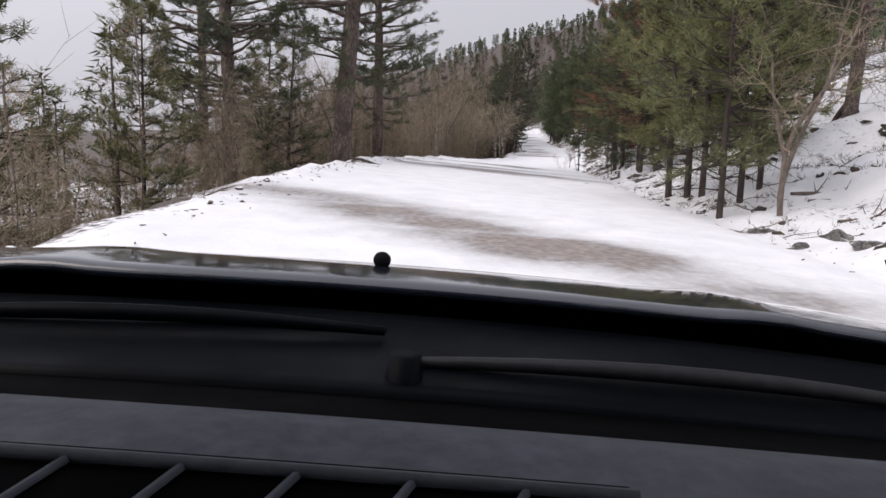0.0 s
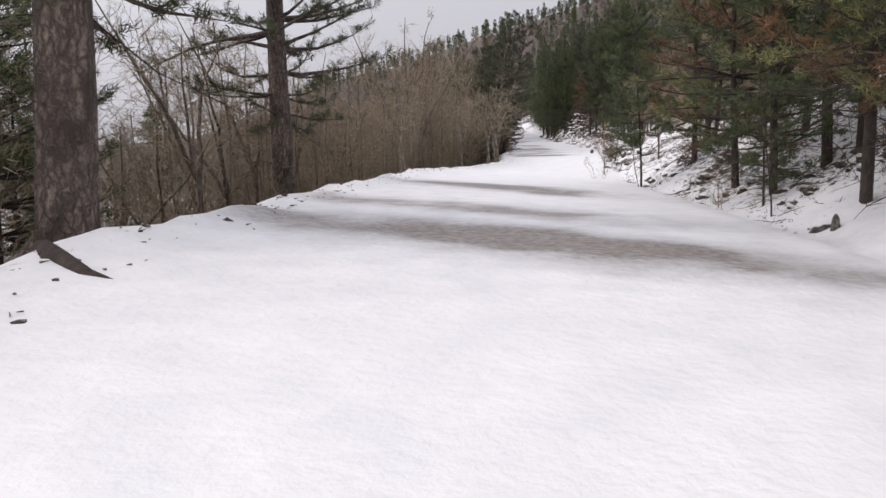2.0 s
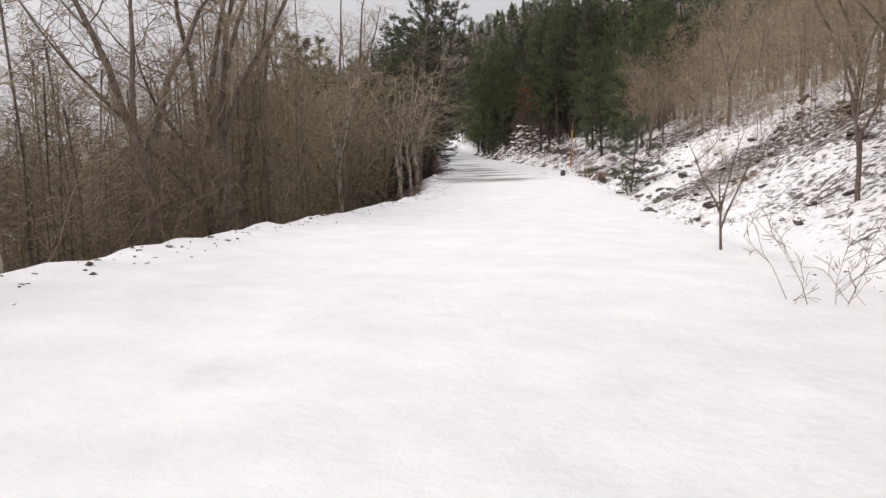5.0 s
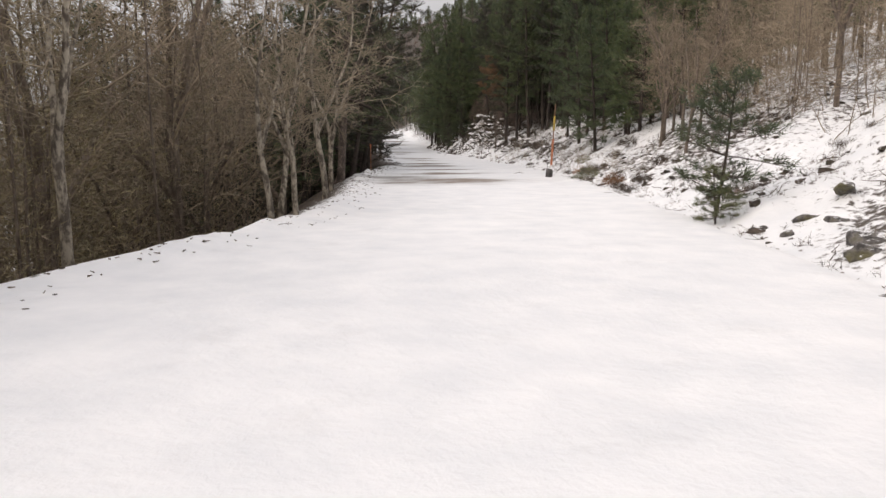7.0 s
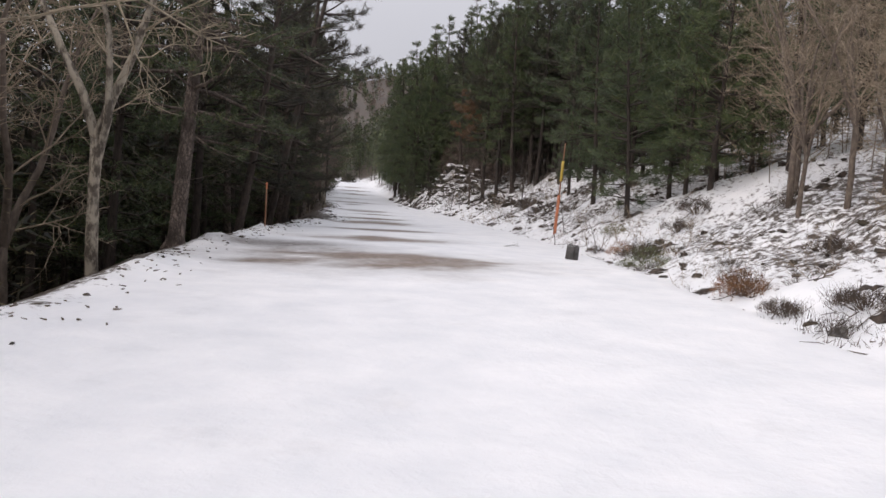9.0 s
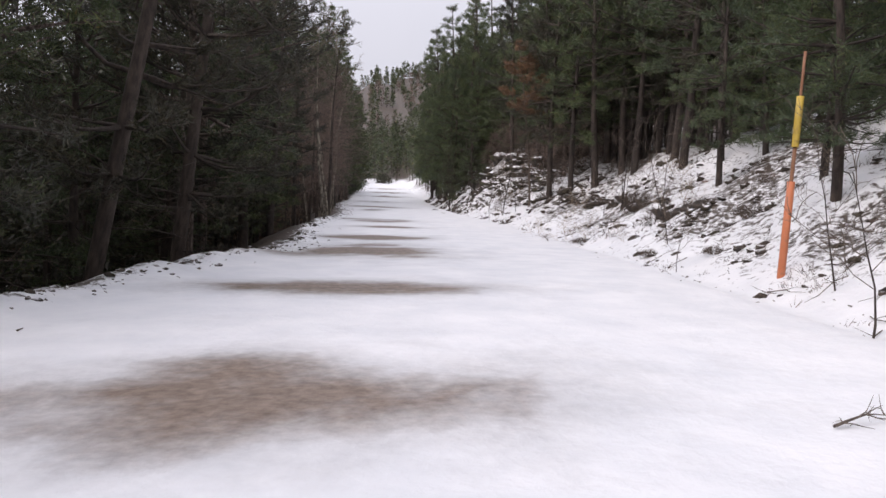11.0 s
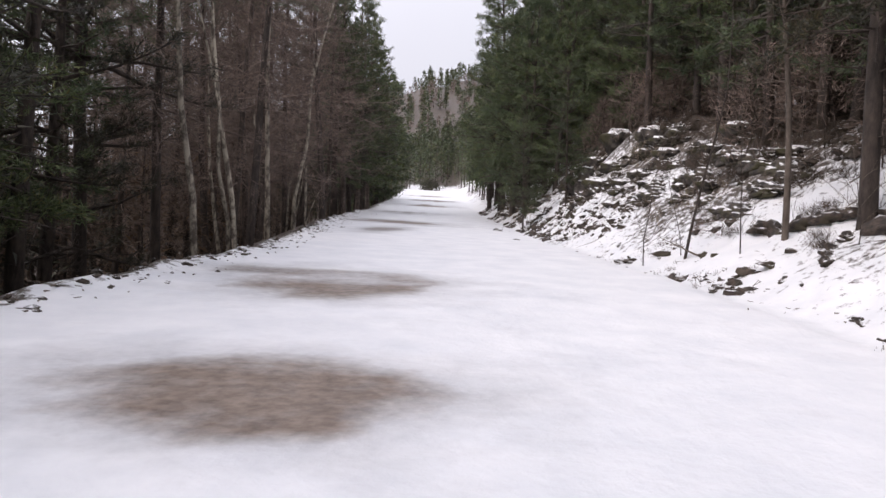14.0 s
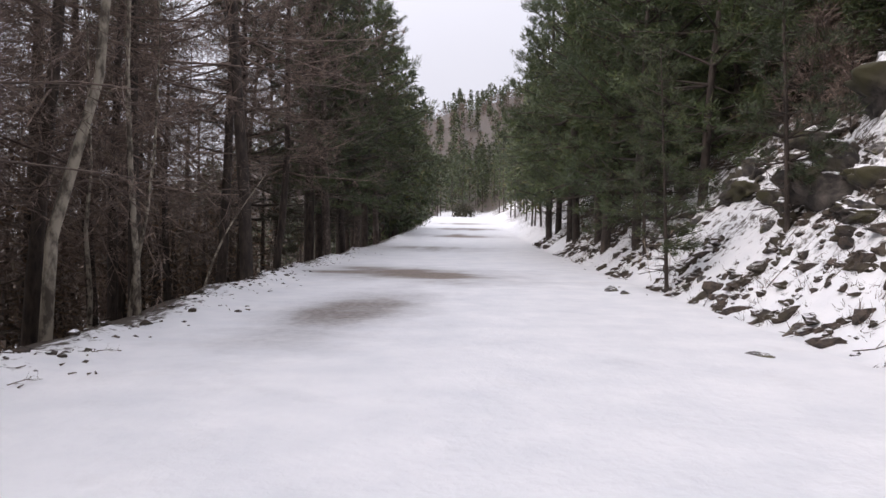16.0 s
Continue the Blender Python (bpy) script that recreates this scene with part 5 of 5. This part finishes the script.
edge_clods(700, 71)

STICKS = [dead_branch(k, 1.6 + 0.5 * k, 0.03 + 0.012 * k) for k in range(4)]
STICK_TAG = ("fallen dead branch with side twigs lying on snow", "branch", "fallen branches")
for x, y, k, a in [(23.4, 111, 1, 70), (24.0, 121.0, 3, 55), (24.5, 118.5, 3, 75), (18.4, 85.5, 3, 30), (19.3, 84.0, 3, 60), (17.6, 79.8, 2, 20), (6.6, 11.6, 3, 20), (7.6, 14.5, 3, 10), (6.9, 25.0, 1, 70), (16.2, 90.5, 0, 20), (22.3, 137.0, 1, 30), (8.9, 45.2, 2, 100), (-3.2, 22.2, 0, 10), (-4.2, 11, 1, 40), (7.4, 14.9, 3, 15), (19.7, 85.6, 3, 40), (22.4, 111.6, 3, 30), (20.4, 109.0, 2, 70), (23.0, 127.0, 3, 60)]:
    lay(STICKS[k], "fallen_branch", x, y, 0.6 if y < 40 else 0.35, *STICK_TAG, sink=-0.02, turn=a)
for x, y, a in [(12.62, 103.66, 12), (5.63, 69.05, 10), (14.65, 133.9, 60), (14.6, 135.4, 15), (12.33, 105.5, -20), (4.6, 22.6, -80)]:
    lay(STICKS[0], "fallen_branch", x, y, 0.17, "short dark stick lying on the snowy verge", "branch", "fallen branches", sink=-0.01, turn=a)
for k in range(28):
    y = random.uniform(5, 160)
    u = float(np.interp(y, SIDE_Y, SIDES)) + random.uniform(0.6, 5.5)
    x = float(road_x(y)) + u
    lay(random.choice(STICKS), "fallen_branch", x, y, random.uniform(0.25, 0.5), *STICK_TAG, sink=-0.02, tilt=-8)
for k in range(34):
    y = random.uniform(5, 160)
    u = float(np.interp(y, SIDE_Y, SIDES)) + random.uniform(0.4, 5.5)
    put(random.choice(SHRUB), u, y, random.uniform(0.5, 1.0))
for x, y in [(20.9, 112), (21.3, 109.7), (21.9, 108.7), (22.3, 110.8), (22.0, 106.5), (18.8, 84.6), (18.2, 80.4), (17.5, 83.0)]:
    put(SHRUB[int(y) % 3], x - float(road_x(y)), y, 0.6, lean=(random.uniform(-50, -30), random.uniform(-30, 30)))
put(SHRUB[2], 8.3 - float(road_x(49.2)), 49.2, 0.7)


def scatter(name, count, mat, label, spread, seed):
    """Cone scales, leaves and twigs lying on the snow, past counting."""
    rng = np.random.default_rng(seed)
    g = Geo()
    for k in range(count):
        y = rng.uniform(4, 160)
        u = edge_at(y) + 0.1 + abs(rng.normal(0, spread)) if rng.random() < 0.6 else float(np.interp(y, SIDE_Y, SIDES)) + 0.8 - abs(rng.normal(0, spread))
        x = float(road_x(y)) + u
        a, ln = rng.uniform(0, 6.28), rng.uniform(0.02, 0.09)
        p = Vector((x, y, ground_z(x, y) + 0.012))
        g.tube([p, p + Vector((math.cos(a) * ln, math.sin(a) * ln, 0.01))], [rng.uniform(0.004, 0.014), 0.004], 4)
    return tagged(new(name, g.mesh(name, mat)), label, "litter", kind="stuff")


scatter("twig_litter", 1500, WOOD_DEAD, "dark twigs and leaf scraps strewn over the snow", 0.45, 4)

# ---- poles and kerb block ----
def plain_paint(name, colour, dirt, rough=0.5):
    return grained(name, dirt, colour, 14, rough, lo=0.25, hi=0.45, relief=0.1, depth=0.004)


YELLOW = plain_paint("yellow_paint", (0.62, 0.43, 0.07), (0.25, 0.17, 0.06))
ORANGE = plain_paint("orange_paint", (0.62, 0.2, 0.09), (0.3, 0.16, 0.1))
RUST = plain_paint("rusty_steel", (0.28, 0.13, 0.07), (0.12, 0.06, 0.04))
CONCRETE = snow_capped("snow_capped_concrete", (0.045, 0.042, 0.04), (0.12, 0.114, 0.108), (0.08, 0.075, 0.07), 1.3)


def part(name, geo, mat, parent, label=""):
    ob = new(name, geo.mesh(name, mat, True))
    ob.parent = parent
    if label:
        ob["label"] = label
    return ob


def snow_pole(x, y, bands, label, lean=(0, 0)):
    root = tagged(new("snow_pole"), label, "snow pole")
    root.matrix_world = pose(x, y, ground_z(x, y), lean[0], lean[1], 0)
    for name, z0, z1, r, mat, note in bands:
        g = Geo()
        g.tube([Vector((0, 0, z0)), Vector((0, 0, (z0 + z1) / 2)), Vector((0, 0, z1))], [r, r, r], 10)
        part(name, g, mat, root, note)
    return root


snow_pole(9.3, 93.2, [("shaft", -0.3, 1.15, 0.022, RUST, ""), ("tip", 1.15, 1.35, 0.026, ORANGE, "faded orange tip")], "thin rusty orange snow pole standing on the verge")
snow_pole(20.4, 97.0, [("foot", -0.3, 1.55, 0.06, ORANGE, "flaking orange lower length"), ("shaft", 1.55, 2.1, 0.03, RUST, ""), ("top_band", 2.1, 2.9, 0.055, YELLOW, "yellow top length"), ("tip", 2.9, 3.6, 0.022, RUST, "")], "tall snow pole painted yellow above and orange below", lean=(0, 3))


def kerb_block(x, y):
    bm = bmesh.new()
    bmesh.ops.create_cube(bm, size=1.0)
    for v in bm.verts:
        v.co.x, v.co.y, v.co.z = v.co.x * 0.2, v.co.y * 0.34, v.co.z * 0.6 + 0.12
        if v.co.z > 0.3:
            v.co.x *= 0.86
    bmesh.ops.bevel(bm, geom=bm.edges[:], offset=0.04, segments=2, affect="EDGES")
    for v in bm.verts:
        v.co += v.co.normalized() * noise.noise(v.co * 6) * 0.02
    me = bpy.data.meshes.new("kerb_block")
    bm.to_mesh(me)
    bm.free()
    me.materials.append(CONCRETE)
    ob = tagged(new("kerb_block", me), "worn grey concrete kerb block capped with snow", "kerb block")
    ob.matrix_world = pose(x, y, ground_z(x, y) - 0.05, 4, 3, 20)


kerb_block(16.75, 86.9)
x_far, y_far = 25.4, 236.0
FAR_BUSH = tagged(new("juniper_bush", slivers("juniper_bush", [((random.gauss(0, 0.9), random.gauss(0, 0.9), abs(random.gauss(0.8, 0.55))), (0, 0, 1.0)) for k in range(260)], 8, 0.4, 0.09, 0.6, NEEDLE_SHADED, np.random.default_rng(3))), "round dark evergreen bush at the road's far end", "bush")
FAR_BUSH.location = (x_far, y_far, ground_z(x_far, y_far))
discard(BIG_PINES + BIG_LATE + MID_PINES + BUSHY_PINES + MID_FAR + BUSHY_FAR + OLIVE_PINES + SMALL_PINES + PALE + RUSTY + SHRUB + SAPLING + SLIM + DRY + SPREAD + [RUST_TOP, POLE_TREE] + SPREADING + VERGE_PINES)


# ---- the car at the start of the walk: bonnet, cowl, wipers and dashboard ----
def gloss(name, colour, rough, coat=0.0, speck=0.0, shine=0.15):
    m, n, l, b = material(name, rough)
    fine = noise_tex(n, l, 60, 4, 0.6)
    wide = noise_tex(n, l, 3, 3, 0.6)
    col = ramp(n, l, fine.outputs["Fac"], [(0.3, tuple(c * 0.8 for c in colour)), (0.7, tuple(c * 1.2 for c in colour))]).outputs["Color"]
    l.new(col, b.inputs["Base Color"])
    l.new(ramp(n, l, wide.outputs["Fac"], [(0.35, (rough * 0.7,) * 3), (0.7, (min(1, rough * 1.5),) * 3)]).outputs["Color"], b.inputs["Roughness"])
    b.inputs["Coat Weight"].default_value = coat
    b.inputs["Specular IOR Level"].default_value = 0.5 if coat else shine
    if speck:
        bump(n, l, b, fine.outputs["Fac"], speck, 0.002)
    return m


PAINT = gloss("dark_navy_paint", (0.014, 0.019, 0.028), 0.12, 0.8, speck=0.1)
# cowl and trim blacks sit below real plastic, standing in for windscreen shading
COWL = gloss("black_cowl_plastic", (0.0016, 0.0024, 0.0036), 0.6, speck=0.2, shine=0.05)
RUBBER = gloss("black_rubber", (0.005, 0.005, 0.0055), 0.6, speck=0.2, shine=0.05)
DASH = gloss("grey_dashboard_vinyl", (0.05, 0.055, 0.066), 0.55, speck=0.5)
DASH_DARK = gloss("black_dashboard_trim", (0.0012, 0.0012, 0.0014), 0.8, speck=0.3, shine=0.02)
STEEL = gloss("dull_black_steel", (0.018, 0.018, 0.02), 0.5)


def skin(name, xs, ys, height, mat, thick=0.012):
    """A sheet z = height(x, y) with an underside and closed rim."""
    verts, faces = [], []
    w = len(xs)
    for low in (0.0, thick):
        for y in ys:
            for x in xs:
                verts.append((x, y, height(x, y) - low))
    half = w * len(ys)
    for j in range(len(ys) - 1):
        for i in range(w - 1):
            a = j * w + i
            faces.append((a, a + 1, a + w + 1, a + w))
            faces.append((half + a, half + a + w, half + a + w + 1, half + a + 1))
    rim = [i for i in range(w)] + [j * w + w - 1 for j in range(1, len(ys))] + [(len(ys) - 1) * w + i for i in range(w - 2, -1, -1)] + [j * w for j in range(len(ys) - 2, 0, -1)]
    for k, a in enumerate(rim):
        b = rim[(k + 1) % len(rim)]
        faces.append((a, half + a, half + b, b))
    me = bpy.data.meshes.new(name)
    me.from_pydata(verts, [], faces)
    me.polygons.foreach_set("use_smooth", [True] * len(faces))
    me.materials.append(mat)
    return me


CENTRE, HALF = -0.1, 0.95


def crown(x):
    return 0.03 * ((x - CENTRE) / 0.86) ** 2 + 0.016 * abs((x - CENTRE) / 0.86) ** 8


def bonnet_z(x, y):
    return 1.098 - crown(x) - 0.33 * max(0.0, y - 0.94) ** 2 + 0.006 * math.exp(-((abs(x - CENTRE) - 0.5) / 0.06) ** 2)


def cowl_z(x, y):
    return 1.06 - crown(x) - 0.12 * (0.92 - y)


def shelf_z(x, y):
    return 1.075 - 0.6 * crown(x) - 0.18 * (y - 0.43)


def dash_z(x, y):
    return 1.128 - 0.6 * crown(x) - 0.9 * max(0.0, y - 0.405) - 0.35 * max(0.0, 0.3 - y)


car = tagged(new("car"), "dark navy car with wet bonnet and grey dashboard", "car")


def fitted(name, me, parent=None, label=""):
    ob = new(name, me)
    ob.parent = parent or car
    if label:
        ob["label"] = label
    return ob


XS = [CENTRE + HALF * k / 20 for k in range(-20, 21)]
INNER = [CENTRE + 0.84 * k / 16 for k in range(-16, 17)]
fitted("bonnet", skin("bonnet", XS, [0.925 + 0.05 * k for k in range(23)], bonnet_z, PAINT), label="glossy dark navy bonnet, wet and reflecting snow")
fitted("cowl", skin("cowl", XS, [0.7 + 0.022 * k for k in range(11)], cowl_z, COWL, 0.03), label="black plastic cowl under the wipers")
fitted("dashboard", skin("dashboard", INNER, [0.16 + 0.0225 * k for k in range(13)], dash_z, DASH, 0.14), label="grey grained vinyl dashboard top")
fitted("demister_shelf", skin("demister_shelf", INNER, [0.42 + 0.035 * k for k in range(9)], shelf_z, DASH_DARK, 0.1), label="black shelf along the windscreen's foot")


def lens_knob():
    bm = bmesh.new()
    bmesh.ops.create_uvsphere(bm, u_segments=14, v_segments=9, radius=0.0145)
    for v in bm.verts:
        v.co.z = v.co.z * 0.95 + 0.009
    me = bpy.data.meshes.new("washer_jet")
    bm.to_mesh(me)
    bm.free()
    me.materials.append(RUBBER)
    return me


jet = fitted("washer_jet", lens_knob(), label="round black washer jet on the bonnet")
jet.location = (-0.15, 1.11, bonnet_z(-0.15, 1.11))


def wiper(x0, x1, y0, y1, lift, mat):
    g = Geo()
    n = 10
    pts = [Vector((x0 + (x1 - x0) * k / n, y0 + (y1 - y0) * k / n, cowl_z(x0 + (x1 - x0) * k / n, y0) + lift + 0.01 * math.sin(math.pi * k / n))) for k in range(n + 1)]
    g.tube(pts, [0.006 + 0.005 * math.sin(math.pi * k / n) for k in range(n + 1)], 6)
    arm = fitted("wiper_arm", g.mesh("wiper_arm", mat), label="long wiper arm resting on the cowl")
    g = Geo()
    g.tube([p + Vector((0, 0.03, -0.01)) for p in pts], [0.007] * (n + 1), 5)
    fitted("wiper_blade", g.mesh("wiper_blade", RUBBER), arm, "black rubber wiper blade")
    g = Geo()
    g.tube([pts[0] - Vector((0.0, 0, 0.05)), pts[0] + Vector((0, 0, 0.008))], [0.024, 0.018], 10)
    fitted("wiper_pivot", g.mesh("wiper_pivot", COWL), arm)


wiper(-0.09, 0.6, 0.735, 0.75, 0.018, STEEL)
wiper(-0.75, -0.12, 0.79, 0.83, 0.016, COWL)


def box(name, x0, x1, y0, y1, z0, z1, mat, round_off=0.006):
    bm = bmesh.new()
    bmesh.ops.create_cube(bm, size=1.0)
    for v in bm.verts:
        v.co = Vector(((x0 + x1) / 2 + v.co.x * (x1 - x0), (y0 + y1) / 2 + v.co.y * (y1 - y0), (z0 + z1) / 2 + v.co.z * (z1 - z0)))
    bmesh.ops.bevel(bm, geom=bm.edges[:], offset=round_off, segments=2, affect="EDGES")
    me = bpy.data.meshes.new(name)
    bm.to_mesh(me)
    bm.free()
    me.materials.append(mat)
    return me


def sloped(x, y):
    return dash_z(x, y) + 0.004


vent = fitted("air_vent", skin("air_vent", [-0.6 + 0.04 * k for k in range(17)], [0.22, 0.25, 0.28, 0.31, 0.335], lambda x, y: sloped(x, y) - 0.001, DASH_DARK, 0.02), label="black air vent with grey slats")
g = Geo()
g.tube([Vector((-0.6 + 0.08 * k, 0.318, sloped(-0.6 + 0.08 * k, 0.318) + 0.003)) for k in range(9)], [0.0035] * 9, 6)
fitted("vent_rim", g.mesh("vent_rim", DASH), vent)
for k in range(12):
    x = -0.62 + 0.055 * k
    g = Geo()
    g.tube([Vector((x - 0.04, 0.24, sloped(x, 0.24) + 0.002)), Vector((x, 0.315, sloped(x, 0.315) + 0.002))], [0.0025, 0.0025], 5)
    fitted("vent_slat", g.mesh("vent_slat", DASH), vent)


def shell(name, quad, mat, thick=0.03, label=""):
    """A gently bulged body panel over four corners."""
    a, b, c, d = [Vector(q) for q in quad]
    out = (b - a).cross(d - a).normalized()
    n, verts, faces = 6, [], []
    for low in (0.0, thick):
        for j in range(n + 1):
            for i in range(n + 1):
                p = a.lerp(b, i / n).lerp(d.lerp(c, i / n), j / n)
                verts.append(p + out * (0.03 * math.sin(math.pi * i / n) * math.sin(math.pi * j / n) - low))
    w, half = n + 1, (n + 1) ** 2
    for j in range(n):
        for i in range(n):
            q = j * w + i
            faces.append((q, q + 1, q + w + 1, q + w))
            faces.append((half + q, half + q + w, half + q + w + 1, half + q + 1))
    rim = [i for i in range(w)] + [j * w + n for j in range(1, w)] + [n * w + i for i in range(n - 1, -1, -1)] + [j * w for j in range(n - 1, 0, -1)]
    for k, q in enumerate(rim):
        r = rim[(k + 1) % len(rim)]
        faces.append((q, half + q, half + r, r))
    me = bpy.data.meshes.new(name)
    me.from_pydata(verts, [], faces)
    me.materials.append(mat)
    return fitted(name, me, None, label)


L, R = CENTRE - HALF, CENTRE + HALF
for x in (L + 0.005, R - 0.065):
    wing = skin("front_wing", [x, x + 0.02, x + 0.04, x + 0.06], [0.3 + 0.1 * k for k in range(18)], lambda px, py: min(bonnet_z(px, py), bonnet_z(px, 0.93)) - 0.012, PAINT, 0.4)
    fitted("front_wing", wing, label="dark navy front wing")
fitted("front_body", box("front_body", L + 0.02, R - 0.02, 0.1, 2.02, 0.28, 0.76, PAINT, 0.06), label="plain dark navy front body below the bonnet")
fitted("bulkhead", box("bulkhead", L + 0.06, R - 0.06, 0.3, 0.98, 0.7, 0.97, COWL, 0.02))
# unseen cabin shell, added so its roof keeps sky light off the dashboard
shell("roof", [(L + 0.2, -2.0, 1.6), (R - 0.2, -2.0, 1.6), (R - 0.2, 0.3, 1.58), (L + 0.2, 0.3, 1.58)], PAINT, label="unseen dark navy roof panel added to shade the dashboard")
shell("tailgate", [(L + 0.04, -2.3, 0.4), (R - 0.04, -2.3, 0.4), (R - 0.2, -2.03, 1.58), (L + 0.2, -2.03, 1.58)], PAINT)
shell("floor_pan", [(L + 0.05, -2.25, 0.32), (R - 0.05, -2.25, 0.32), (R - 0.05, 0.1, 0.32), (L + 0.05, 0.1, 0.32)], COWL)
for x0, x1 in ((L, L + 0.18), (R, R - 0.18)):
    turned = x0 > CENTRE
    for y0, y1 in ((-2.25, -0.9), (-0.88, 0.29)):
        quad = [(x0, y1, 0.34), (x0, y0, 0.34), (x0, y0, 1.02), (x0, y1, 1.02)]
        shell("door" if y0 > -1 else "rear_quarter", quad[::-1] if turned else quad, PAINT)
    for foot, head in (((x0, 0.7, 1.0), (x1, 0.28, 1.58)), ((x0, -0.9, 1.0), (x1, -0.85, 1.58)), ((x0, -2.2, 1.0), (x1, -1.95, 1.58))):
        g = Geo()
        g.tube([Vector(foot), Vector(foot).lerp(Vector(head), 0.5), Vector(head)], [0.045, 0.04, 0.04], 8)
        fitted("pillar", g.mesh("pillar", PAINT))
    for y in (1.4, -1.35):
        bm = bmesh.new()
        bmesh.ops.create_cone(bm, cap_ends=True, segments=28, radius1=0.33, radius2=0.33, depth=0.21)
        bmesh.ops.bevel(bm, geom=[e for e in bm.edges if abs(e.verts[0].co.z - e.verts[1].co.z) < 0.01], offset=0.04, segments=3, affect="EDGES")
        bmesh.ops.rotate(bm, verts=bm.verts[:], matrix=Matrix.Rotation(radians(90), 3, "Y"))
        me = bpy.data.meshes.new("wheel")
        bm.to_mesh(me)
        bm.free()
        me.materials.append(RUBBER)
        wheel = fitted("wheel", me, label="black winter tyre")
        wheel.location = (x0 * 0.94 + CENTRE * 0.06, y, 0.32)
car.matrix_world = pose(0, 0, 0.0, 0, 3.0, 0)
